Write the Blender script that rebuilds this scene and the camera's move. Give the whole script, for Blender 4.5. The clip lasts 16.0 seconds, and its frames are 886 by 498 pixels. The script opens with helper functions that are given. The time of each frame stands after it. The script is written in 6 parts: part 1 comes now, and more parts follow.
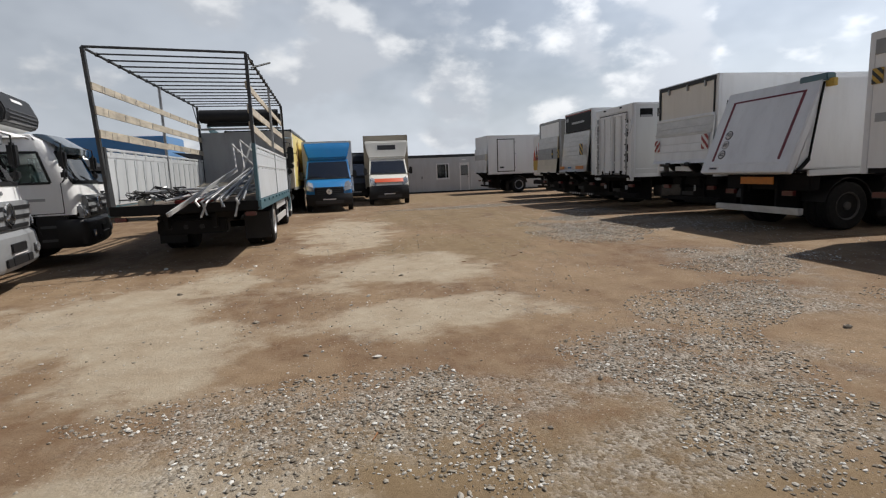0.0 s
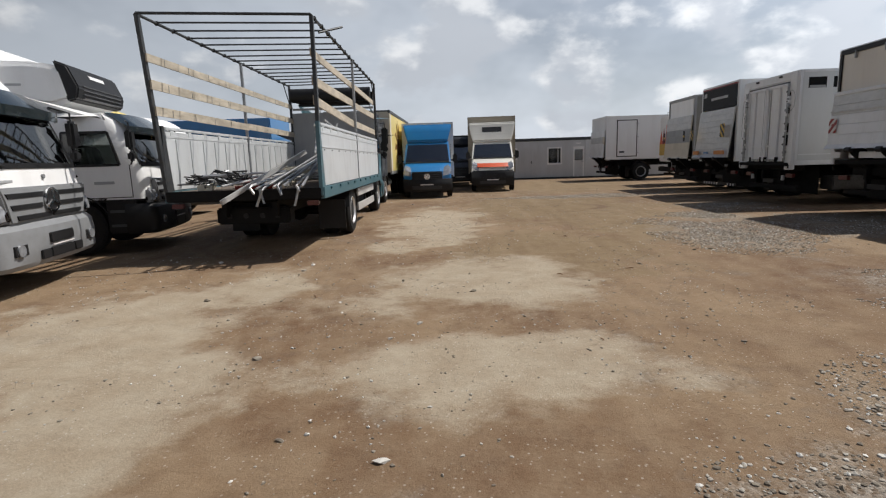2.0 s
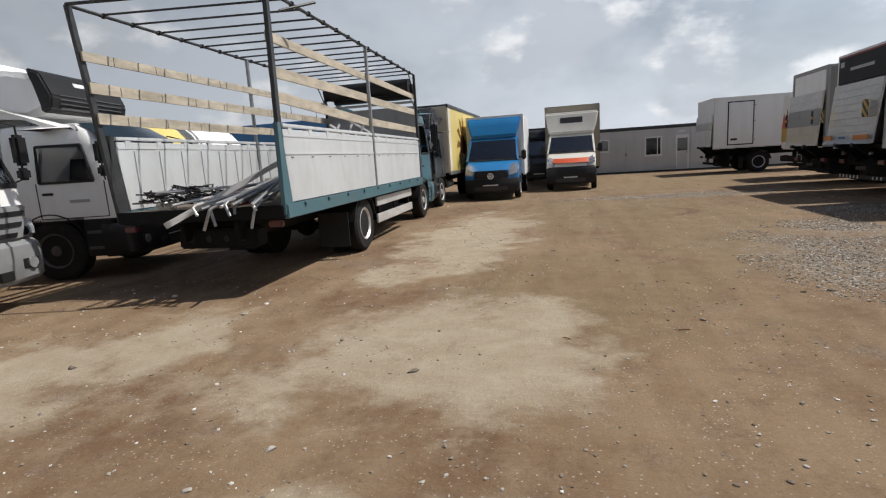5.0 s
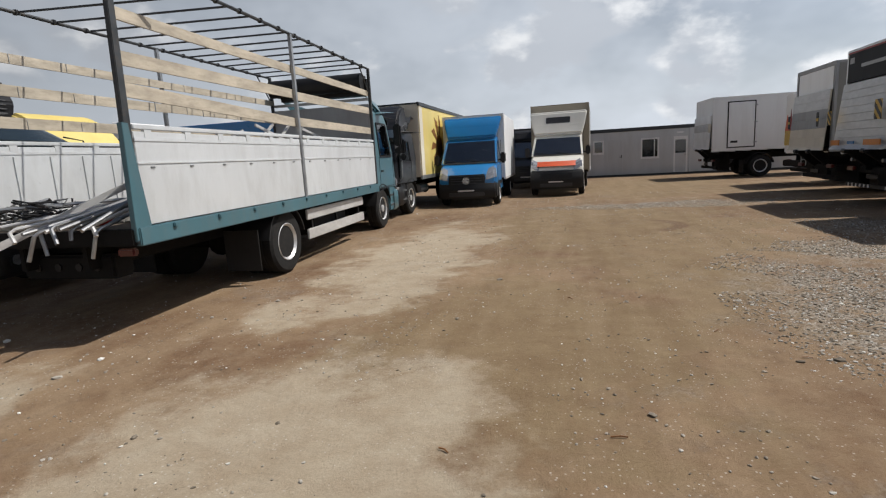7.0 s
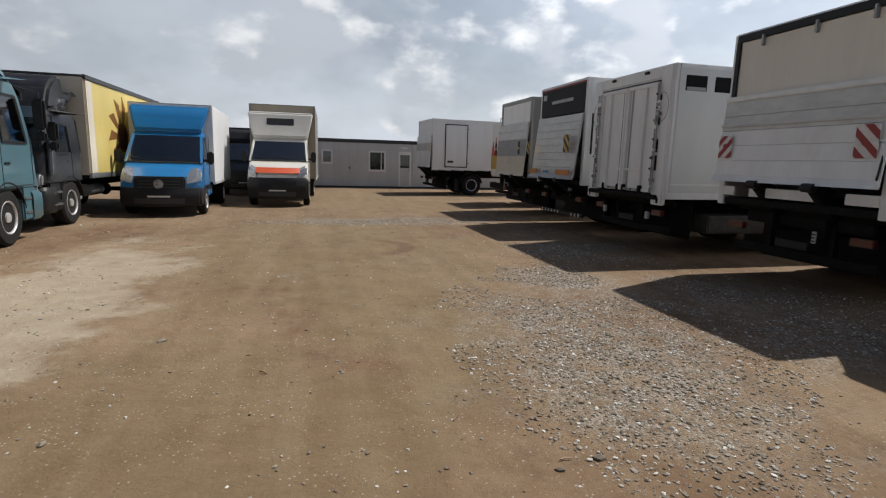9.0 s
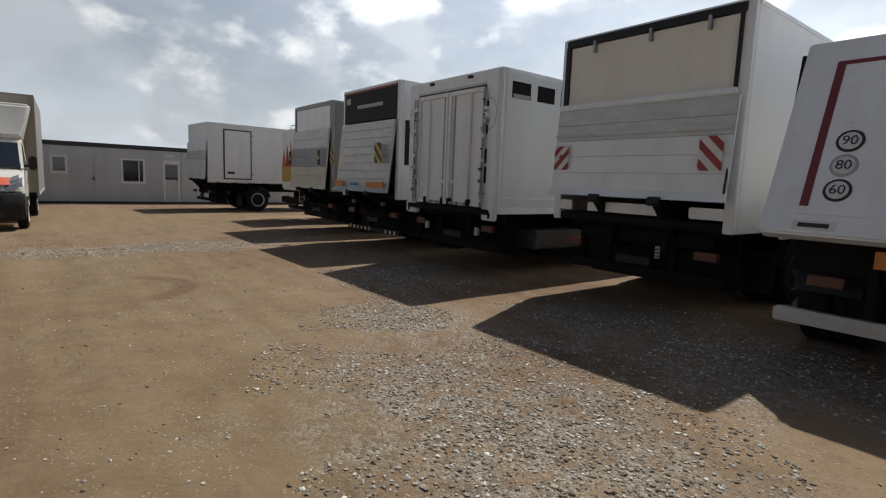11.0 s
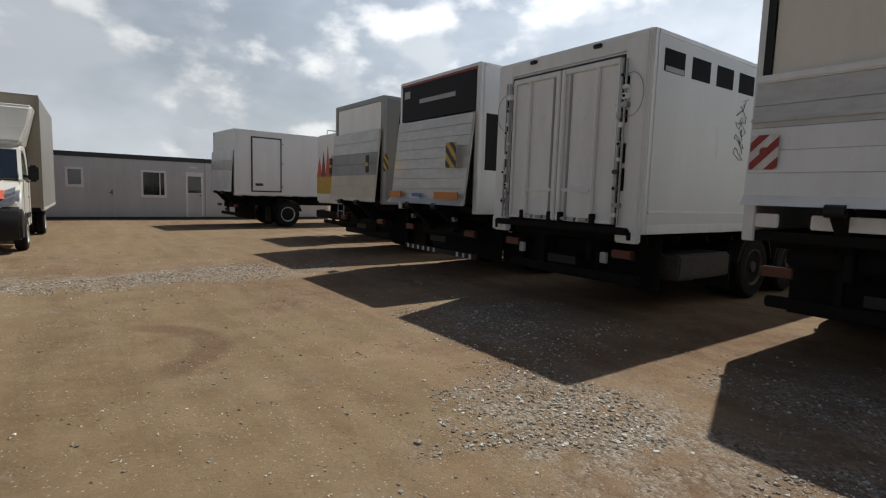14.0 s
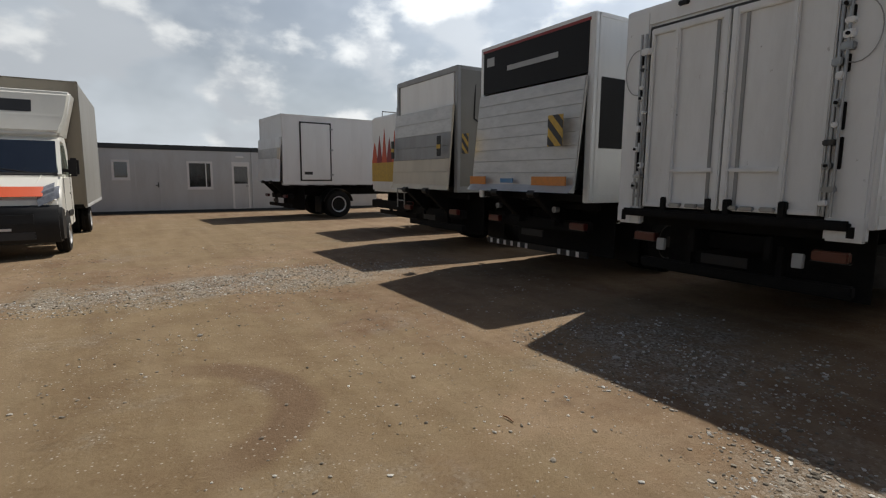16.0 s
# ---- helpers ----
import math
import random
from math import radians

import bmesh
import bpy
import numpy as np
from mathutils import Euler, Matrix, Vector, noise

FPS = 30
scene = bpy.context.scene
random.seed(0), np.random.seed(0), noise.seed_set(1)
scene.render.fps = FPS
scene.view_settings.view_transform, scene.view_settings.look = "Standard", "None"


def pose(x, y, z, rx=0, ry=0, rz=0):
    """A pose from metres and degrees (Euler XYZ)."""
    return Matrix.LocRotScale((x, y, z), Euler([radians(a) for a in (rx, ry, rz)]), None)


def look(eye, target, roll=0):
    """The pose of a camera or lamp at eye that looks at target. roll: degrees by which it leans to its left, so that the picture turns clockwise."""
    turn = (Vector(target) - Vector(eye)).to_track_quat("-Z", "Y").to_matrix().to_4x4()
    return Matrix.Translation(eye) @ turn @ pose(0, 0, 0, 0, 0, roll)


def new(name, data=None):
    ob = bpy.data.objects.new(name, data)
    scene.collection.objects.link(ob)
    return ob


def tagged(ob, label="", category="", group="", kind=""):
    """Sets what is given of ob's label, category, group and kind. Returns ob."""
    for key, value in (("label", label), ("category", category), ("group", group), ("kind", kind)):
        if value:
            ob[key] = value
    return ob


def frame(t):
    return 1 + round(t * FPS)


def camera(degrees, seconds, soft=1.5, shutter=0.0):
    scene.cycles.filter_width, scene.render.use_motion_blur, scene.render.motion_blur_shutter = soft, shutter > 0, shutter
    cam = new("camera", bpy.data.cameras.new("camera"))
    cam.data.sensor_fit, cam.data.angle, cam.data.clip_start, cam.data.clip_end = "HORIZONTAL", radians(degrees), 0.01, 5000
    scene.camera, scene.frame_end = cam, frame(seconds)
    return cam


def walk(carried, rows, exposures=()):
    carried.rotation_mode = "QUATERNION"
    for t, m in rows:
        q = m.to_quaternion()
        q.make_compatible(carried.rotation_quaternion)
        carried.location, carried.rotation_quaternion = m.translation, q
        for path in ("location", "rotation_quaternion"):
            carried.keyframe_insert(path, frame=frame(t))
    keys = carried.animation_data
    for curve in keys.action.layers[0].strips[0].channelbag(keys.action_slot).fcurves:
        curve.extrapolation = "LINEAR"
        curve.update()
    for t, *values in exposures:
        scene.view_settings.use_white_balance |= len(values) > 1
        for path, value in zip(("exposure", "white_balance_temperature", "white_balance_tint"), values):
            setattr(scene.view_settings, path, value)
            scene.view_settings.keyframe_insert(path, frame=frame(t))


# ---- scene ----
cam = camera(80.9, 16.0, soft=1.2)
PATH = [
    (0, (0.57, 0.323, 1.544), (0.906, 2.272, 1.249), -2.3),
    (0.5, (0.694, 0.779, 1.546), (0.911, 2.744, 1.243), -1.9),
    (1, (0.867, 1.223, 1.53), (0.926, 3.198, 1.22), -1.7),
    (1.5, (1.023, 1.696, 1.509), (0.998, 3.669, 1.183), -1.4),
    (2, (1.172, 2.164, 1.534), (1.084, 4.133, 1.195), -1.8),
    (2.5, (1.368, 2.597, 1.53), (1.211, 4.561, 1.188), -1.8),
    (3, (1.581, 2.989, 1.522), (1.267, 4.935, 1.184), -1.9),
    (5.5, (2.621, 4.888, 1.643), (2.14, 6.798, 1.295), -3.7),
    (6, (2.774, 5.338, 1.67), (2.345, 7.256, 1.299), -3.2),
    (6.5, (2.983, 5.789, 1.676), (2.528, 7.699, 1.299), -2.7),
    (7, (3.159, 6.223, 1.68), (2.667, 8.13, 1.335), -3.3),
    (7.5, (3.28, 6.664, 1.7), (2.934, 8.598, 1.33), -2.3),
    (8, (3.383, 7.154, 1.706), (3.273, 9.118, 1.348), -0.4),
    (8.5, (3.405, 7.633, 1.695), (3.612, 9.593, 1.357), 0.9),
    (9, (3.463, 8.092, 1.693), (3.965, 9.998, 1.358), 1.6),
    (9.5, (3.506, 8.591, 1.697), (4.284, 10.405, 1.376), 1.8),
    (10, (3.528, 9.068, 1.681), (4.601, 10.734, 1.408), 2.2),
    (12.5, (4.037, 11.356, 1.536), (5.314, 12.875, 1.284), 1.9),
    (13, (4.087, 11.797, 1.542), (5.373, 13.309, 1.293), 1.3),
    (13.5, (4.156, 12.275, 1.543), (5.35, 13.867, 1.343), 1.2),
    (14, (4.218, 12.719, 1.517), (5.391, 14.325, 1.306), 1.8),
    (14.5, (4.279, 13.163, 1.502), (5.445, 14.772, 1.273), 1.7),
    (15, (4.341, 13.606, 1.541), (5.49, 15.222, 1.282), 1.2),
    (15.5, (4.381, 14.084, 1.518), (5.502, 15.72, 1.261), 1.0),
    (16, (4.375, 14.566, 1.523), (5.428, 16.245, 1.251), 0.4),
]
EXPOSURES = [(0, -0.15, 6450, 10), (5.5, -0.1, 6450, 10), (8.5, -0.12, 6450, 10), (10, -0.23, 6450, 9), (12.5, -0.25, 6550, 8), (16, -0.23, 6550, 8)]
walk(cam, [(t, look(eye, target, roll)) for t, eye, target, roll in PATH], EXPOSURES)

# ---- world, sun, exposure ----
SHADOW = Vector((-2.35, -0.95, -3.5))
world = bpy.data.worlds.new("sky")
scene.world = world
world.use_nodes = True
wn, wl = world.node_tree.nodes, world.node_tree.links
bg = wn["Background"]
sky = wn.new("ShaderNodeTexSky")
sky.sky_type, sky.sun_disc = "NISHITA", False
sky.sun_elevation, sky.sun_rotation = radians(54), radians(68)
sky.dust_density, sky.air_density = 1.6, 1.0


def wnode(kind, **inputs):
    n = wn.new(kind)
    for k, v in inputs.items():
        n.inputs[k.replace("_", " ")].default_value = v
    return n


def wmath(op, a, b):
    n = wn.new("ShaderNodeMath")
    n.operation = op
    for i, v in enumerate((a, b)):
        if isinstance(v, (int, float)):
            n.inputs[i].default_value = v
        else:
            wl.new(v, n.inputs[i])
    return n.outputs[0]


coord = wn.new("ShaderNodeTexCoord")
sep = wn.new("ShaderNodeSeparateXYZ")
wl.new(coord.outputs["Generated"], sep.inputs[0])
# cumulus lie low over the horizon, the upper sky is clearer
stretch = wn.new("ShaderNodeMapping")
stretch.inputs["Scale"].default_value, stretch.inputs["Location"].default_value = (1.0, 1.0, 1.7), (0.62, 0.1, 0.2)
wl.new(coord.outputs["Generated"], stretch.inputs[0])
puff = wnode("ShaderNodeTexNoise", Scale=6.0, Detail=10.0, Roughness=0.5, Distortion=0.0)
wl.new(stretch.outputs[0], puff.inputs["Vector"])
# the same clouds a little higher up: where they thicken downwards the base is grey
lift = wn.new("ShaderNodeMapping")
lift.inputs["Scale"].default_value, lift.inputs["Location"].default_value = (1.0, 1.0, 1.7), (0.62, 0.1, 0.28)
wl.new(coord.outputs["Generated"], lift.inputs[0])
above = wnode("ShaderNodeTexNoise", Scale=6.0, Detail=7.0, Roughness=0.5, Distortion=0.0)
wl.new(lift.outputs[0], above.inputs["Vector"])
veil = wnode("ShaderNodeTexNoise", Scale=1.6, Detail=5.0, Roughness=0.6)
wl.new(stretch.outputs[0], veil.inputs["Vector"])


def wrange(v, a, b, lo, hi):
    n = wn.new("ShaderNodeMapRange")
    n.interpolation_type = "SMOOTHSTEP"
    for k, q in zip(("From Min", "From Max", "To Min", "To Max"), (a, b, lo, hi)):
        n.inputs[k].default_value = q
    wl.new(v, n.inputs["Value"])
    return n.outputs[0]


low = wrange(sep.outputs["Z"], 0.22, 0.55, 1.0, 0.0)
cover = wmath("MULTIPLY", wrange(puff.outputs[0], 0.50, 0.63, 0.0, 0.8), low)
haze = wmath("MULTIPLY", wmath("ADD", wrange(veil.outputs[0], 0.35, 0.65, 0.35, 0.75), wrange(sep.outputs["Z"], 0.0, 0.2, 0.25, 0.0)), low)
body = wn.new("ShaderNodeMixRGB")
wl.new(wrange(above.outputs[0], 0.46, 0.58, 0.0, 1.0), body.inputs[0])
body.inputs[1].default_value, body.inputs[2].default_value = (9.7, 9.8, 9.9, 1), (5.6, 5.95, 6.5, 1)
mix1 = wn.new("ShaderNodeMixRGB")
wl.new(haze, mix1.inputs[0])
clear = wn.new("ShaderNodeVectorMath")
clear.operation = "SCALE"
clear.inputs["Scale"].default_value = 0.45
wl.new(sky.outputs[0], clear.inputs[0])
wl.new(clear.outputs[0], mix1.inputs[1])
mix1.inputs[2].default_value = (7.5, 8.05, 8.8, 1)
mix2 = wn.new("ShaderNodeMixRGB")
wl.new(cover, mix2.inputs[0])
wl.new(mix1.outputs[0], mix2.inputs[1])
wl.new(body.outputs[0], mix2.inputs[2])
# the hazy sky is brighter round the sun's side
side = wn.new("ShaderNodeVectorMath")
side.operation = "DOT_PRODUCT"
wl.new(coord.outputs["Generated"], side.inputs[0])
side.inputs[1].default_value = (-SHADOW).normalized()
gain = wn.new("ShaderNodeVectorMath")
gain.operation = "SCALE"
wl.new(mix2.outputs[0], gain.inputs[0])
wl.new(wmath("ADD", wrange(side.outputs["Value"], -0.5, 0.8, 0.68, 1.3), wrange(side.outputs["Value"], 0.4, 0.95, 0.0, 0.9)), gain.inputs["Scale"])
wl.new(gain.outputs[0], bg.inputs["Color"])
bg.inputs["Strength"].default_value = 0.09

sun = new("sun", bpy.data.lights.new("sun", "SUN"))
sun.data.energy, sun.data.angle, sun.data.color = 5.0, radians(0.6), (1.0, 0.955, 0.885)
sun.matrix_world = look((0, 0, 30), Vector((0, 0, 30)) + SHADOW)


# ---- materials ----
def mat(name, color, rough=0.5, metal=0.0, vary=0.12, scale=3.0, grime=0.0, grime_color=(0.12, 0.1, 0.08), bump=0.0, bump_scale=40.0, streak=1.0, coat=0.0, spec=0.5, wash=0.0, chips=0.0):
    """A painted or plain surface: base colour with broad variation, fine grain, dirt that is drawn out downwards by streak, and relief."""
    m = bpy.data.materials.new(name)
    m.use_nodes = True
    n, l = m.node_tree.nodes, m.node_tree.links
    b = n["Principled BSDF"]
    b.inputs["Metallic"].default_value = metal
    b.inputs["Coat Weight"].default_value = coat
    b.inputs["Specular IOR Level"].default_value = spec
    tc = n.new("ShaderNodeTexCoord")
    info = n.new("ShaderNodeObjectInfo")
    off = n.new("ShaderNodeVectorMath")
    off.operation = "MULTIPLY_ADD"
    l.new(info.outputs["Random"], off.inputs[0])
    off.inputs[1].default_value = (7.0, 11.0, 13.0)
    l.new(tc.outputs["Object"], off.inputs[2])
    mp = n.new("ShaderNodeMapping")
    mp.inputs["Scale"].default_value = (1, 1, 1 / streak)
    l.new(off.outputs[0], mp.inputs[0])
    big = n.new("ShaderNodeTexNoise")
    big.inputs["Scale"].default_value, big.inputs["Detail"].default_value = scale, 6.0
    l.new(mp.outputs[0], big.inputs["Vector"])
    fine = n.new("ShaderNodeTexNoise")
    fine.inputs["Scale"].default_value, fine.inputs["Detail"].default_value = bump_scale, 4.0
    l.new(off.outputs[0], fine.inputs["Vector"])
    ramp = n.new("ShaderNodeValToRGB")
    ramp.color_ramp.elements[0].position, ramp.color_ramp.elements[1].position = 0.3, 0.7
    lo, hi = [max(0, c * (1 - vary)) for c in color], [min(1, c * (1 + vary * 0.6)) for c in color]
    ramp.color_ramp.elements[0].color, ramp.color_ramp.elements[1].color = (*lo, 1), (*hi, 1)
    l.new(big.outputs[0], ramp.inputs[0])
    out = ramp.outputs[0]
    if grime:
        gr = n.new("ShaderNodeTexNoise")
        gr.inputs["Scale"].default_value, gr.inputs["Detail"].default_value, gr.inputs["Roughness"].default_value = scale * 2.7, 9.0, 0.68
        l.new(mp.outputs[0], gr.inputs["Vector"])
        gm = n.new("ShaderNodeValToRGB")
        gm.color_ramp.elements[0].position, gm.color_ramp.elements[1].position = 0.46, 0.74
        gm.color_ramp.elements[1].color = (grime, grime, grime, 1)
        gm.color_ramp.elements[0].color = (wash, wash, wash, 1)
        l.new(gr.outputs[0], gm.inputs[0])
        mx = n.new("ShaderNodeMixRGB")
        l.new(gm.outputs[0], mx.inputs[0])
        l.new(out, mx.inputs[1])
        mx.inputs[2].default_value = (*grime_color, 1)
        out = mx.outputs[0]
    if chips:
        # scuffs and chipped spots down to rusty metal
        cm = n.new("ShaderNodeMapping")
        cm.inputs["Scale"].default_value = (1, 1, 0.7)
        l.new(off.outputs[0], cm.inputs[0])
        cn = n.new("ShaderNodeTexNoise")
        cn.inputs["Scale"].default_value, cn.inputs["Detail"].default_value, cn.inputs["Roughness"].default_value = 9.0, 8.0, 0.72
        l.new(cm.outputs[0], cn.inputs["Vector"])
        cr = n.new("ShaderNodeValToRGB")
        cr.color_ramp.elements[0].position, cr.color_ramp.elements[1].position = 0.66, 0.71
        cr.color_ramp.elements[1].color = (chips, chips, chips, 1)
        l.new(cn.outputs[0], cr.inputs[0])
        cx = n.new("ShaderNodeMixRGB")
        l.new(cr.outputs[0], cx.inputs[0])
        l.new(out, cx.inputs[1])
        cx.inputs[2].default_value = (0.09, 0.07, 0.055, 1)
        out = cx.outputs[0]
    l.new(out, b.inputs["Base Color"])
    rr = n.new("ShaderNodeMapRange")
    rr.inputs["To Min"].default_value, rr.inputs["To Max"].default_value = max(0.03, rough - 0.09), min(1, rough + 0.12)
    l.new(big.outputs[0], rr.inputs["Value"])
    l.new(rr.outputs[0], b.inputs["Roughness"])
    if bump:
        bp = n.new("ShaderNodeBump")
        bp.inputs["Strength"].default_value, bp.inputs["Distance"].default_value = bump, 0.01
        l.new(fine.outputs[0], bp.inputs["Height"])
        l.new(bp.outputs[0], b.inputs["Normal"])
    return m


def glass_mat(name, color, rough=0.04):
    m = mat(name, color, rough, 0, 0.2, 2.0, spec=1.0, coat=1.0)
    return m


def clear_glass(name, tint, ior=1.5):
    """A thin tinted pane: it lets the view through and mirrors more at a slant."""
    m = bpy.data.materials.new(name)
    m.use_nodes = True
    n, l = m.node_tree.nodes, m.node_tree.links
    n.remove(n["Principled BSDF"])
    see, gloss, fres, mixer = (n.new(k) for k in ("ShaderNodeBsdfTransparent", "ShaderNodeBsdfGlossy", "ShaderNodeFresnel", "ShaderNodeMixShader"))
    see.inputs["Color"].default_value = (*tint, 1)
    gloss.inputs["Roughness"].default_value = 0.02
    fres.inputs["IOR"].default_value = ior
    l.new(fres.outputs[0], mixer.inputs[0])
    l.new(see.outputs[0], mixer.inputs[1])
    l.new(gloss.outputs[0], mixer.inputs[2])
    l.new(mixer.outputs[0], n["Material Output"].inputs["Surface"])
    return m


WHITE = mat("white paint", (0.85, 0.85, 0.845), 0.35, vary=0.05, scale=1.2, grime=0.15, grime_color=(0.32, 0.29, 0.25), streak=5, coat=0.15)
PANEL = mat("white box panel", (0.78, 0.79, 0.80), 0.38, vary=0.05, scale=0.8, grime=0.22, grime_color=(0.4, 0.39, 0.37), streak=7)
OFFWHITE = mat("off-white van paint", (0.66, 0.645, 0.59), 0.35, vary=0.05, scale=1.2, grime=0.12, grime_color=(0.34, 0.3, 0.25), streak=4, coat=0.3)
CREAM = mat("cream panel", (0.62, 0.57, 0.47), 0.45, vary=0.08, scale=0.8, grime=0.3, grime_color=(0.3, 0.26, 0.2), streak=6)
WORNWHITE = mat("worn white paint", (0.80, 0.815, 0.83), 0.42, vary=0.06, scale=1.3, grime=0.25, grime_color=(0.42, 0.41, 0.4), streak=4, bump=0.08, chips=0.55)
ALU = mat("dull aluminium", (0.56, 0.555, 0.545), 0.42, 0.3, vary=0.14, scale=2.0, grime=0.35, grime_color=(0.25, 0.25, 0.25), streak=0.4, bump=0.05, bump_scale=90, chips=0.35)
BOARD = mat("aluminium drop side", (0.66, 0.68, 0.69), 0.38, 0.3, vary=0.08, scale=1.4, grime=0.3, grime_color=(0.34, 0.33, 0.31), streak=3, chips=0.3)
STEEL = mat("galvanised steel", (0.36, 0.37, 0.38), 0.42, 0.8, vary=0.25, scale=5, grime=0.3, grime_color=(0.16, 0.13, 0.1))
DARKSTEEL = mat("dark frame steel", (0.045, 0.05, 0.055), 0.5, 0.3, vary=0.3, scale=6, grime=0.4, grime_color=(0.12, 0.09, 0.06))
BLACK = mat("black plastic", (0.013, 0.013, 0.014), 0.5, vary=0.25, scale=4, grime=0.2, grime_color=(0.035, 0.032, 0.03), bump=0.1, spec=0.35)
CHASSIS = mat("dirty chassis paint", (0.009, 0.009, 0.0095), 0.8, vary=0.3, scale=5, grime=0.3, grime_color=(0.026, 0.021, 0.018), bump=0.15, spec=0.2)
RUBBER = mat("tyre rubber", (0.014, 0.014, 0.014), 0.85, vary=0.25, scale=6, grime=0.35, grime_color=(0.045, 0.038, 0.032), bump=0.2, bump_scale=70, spec=0.25)
# dirty rim grey with the deep shade below the bodies put into its colour
SHADED_GREY = mat("dirty rim grey darkened for shade", (0.1, 0.095, 0.09), 0.6, 0.3, vary=0.25, scale=8, grime=0.6, grime_color=(0.05, 0.04, 0.03))
RIM = mat("silver rim", (0.62, 0.62, 0.62), 0.38, 0.5, vary=0.12, scale=8, grime=0.25, grime_color=(0.15, 0.11, 0.08))
TEAL = mat("teal paint", (0.06, 0.14, 0.17), 0.4, vary=0.12, scale=1.5, grime=0.3, grime_color=(0.13, 0.13, 0.12), streak=4, coat=0.2)
BLUE = mat("blue paint", (0.016, 0.17, 0.42), 0.3, vary=0.08, scale=1.5, coat=0.5, grime=0.12, grime_color=(0.1, 0.13, 0.18))
NAVY = mat("navy paint", (0.008, 0.009, 0.012), 0.45, vary=0.1, scale=1.5, coat=0.1, grime=0.2)
ORANGE = mat("orange red band", (0.62, 0.10, 0.035), 0.45, vary=0.1, scale=2)
RED = mat("red lens", (0.085, 0.009, 0.008), 0.3, vary=0.15, scale=9, coat=0.4)
AMBER = mat("amber reflective strip", (0.62, 0.22, 0.03), 0.4, vary=0.1, scale=6, grime=0.3)
YELLOW = mat("yellow tarpaulin", (0.66, 0.53, 0.17), 0.45, vary=0.16, scale=0.7, grime=0.3, grime_color=(0.62, 0.36, 0.08), streak=2)
BROWNPRINT = mat("brown print", (0.22, 0.09, 0.025), 0.5, vary=0.3, scale=2.0)
GREYTARP = mat("grey tarpaulin", (0.22, 0.215, 0.20), 0.6, vary=0.15, scale=1.0, grime=0.3, streak=4, bump=0.1, bump_scale=14)
GREYPANEL = mat("grey bulkhead panel", (0.33, 0.34, 0.35), 0.5, vary=0.1, scale=1.2, grime=0.35, streak=4)
CONT = mat("light grey site hut panel", (0.55, 0.565, 0.58), 0.5, vary=0.06, scale=0.7, grime=0.25, grime_color=(0.28, 0.26, 0.24), streak=4)
ANTHRA = mat("anthracite fascia", (0.035, 0.04, 0.045), 0.5, vary=0.15, scale=1.5)
UPVC = mat("white window plastic", (0.78, 0.78, 0.78), 0.35, vary=0.04, scale=2)
GLASS = clear_glass("tinted cab glass", (0.84, 0.94, 0.91), 2.4)
LINING = mat("grey cab lining", (0.085, 0.088, 0.09), 0.8, vary=0.15, scale=4, spec=0.3)
SMOKED = mat("smoked visor plastic", (0.016, 0.024, 0.028), 0.12, vary=0.1, scale=3, coat=0.6)
VANGLASS = mat("dark van glass", (0.012, 0.014, 0.015), 0.08, 0, 0.2, 2.0, spec=0.45)
PANE = glass_mat("window pane", (0.02, 0.024, 0.026), 0.05)
WOOD = mat("weathered plank", (0.46, 0.405, 0.32), 0.75, vary=0.3, scale=1.6, grime=0.5, grime_color=(0.17, 0.14, 0.11), streak=0.25, bump=0.25, bump_scale=26, chips=0.4)
LENS = mat("headlamp lens", (0.36, 0.37, 0.39), 0.12, 0.4, vary=0.3, scale=14, coat=0.8)
GRILLE = mat("dark grey grille", (0.075, 0.077, 0.08), 0.5, vary=0.15, scale=4, grime=0.2)
CREAMWHITE = mat("cream white door panel", (0.74, 0.70, 0.63), 0.45, vary=0.05, scale=0.9, grime=0.2, grime_color=(0.4, 0.34, 0.26), streak=6)
# white sheet with the shade of its sun-averted side put into the colour
SHADED_SIDE = mat("white side sheet darkened for shade", (0.63, 0.645, 0.645), 0.28, vary=0.06, scale=0.6, grime=0.2, grime_color=(0.42, 0.41, 0.38), streak=5)
GREYPLASTIC = mat("grey grille plastic", (0.215, 0.222, 0.23), 0.45, vary=0.1, scale=4, grime=0.2)
CHROME = mat("chrome", (0.75, 0.76, 0.78), 0.15, 1.0, vary=0.05, scale=6)
STRIPE_R = mat("red reflective stripe", (0.3, 0.035, 0.035), 0.5, vary=0.12, scale=8, grime=0.3)
STRIPE_Y = mat("yellow reflective stripe", (0.58, 0.38, 0.06), 0.5, vary=0.15, scale=8, grime=0.35)
STRIPE_W = mat("white reflective sheet", (0.7, 0.67, 0.66), 0.5, vary=0.08, scale=8, grime=0.25)
SIGNBLACK = mat("black sign panel", (0.014, 0.014, 0.016), 0.6, vary=0.15, scale=2, spec=0.25)
INK = mat("print ink", (0.03, 0.03, 0.032), 0.5)
WHITEINK = mat("pale lettering", (0.7, 0.7, 0.7), 0.5)
PLATEGREY = mat("pale sticker grey", (0.4, 0.41, 0.42), 0.5)
MAROON = mat("maroon line", (0.17, 0.03, 0.04), 0.5, vary=0.15, scale=5)
SEAT = mat("grey seat cloth", (0.12, 0.12, 0.13), 0.9, vary=0.2, scale=8)
REDTARP = mat("red rag", (0.3, 0.04, 0.03), 0.8, vary=0.3, scale=6)


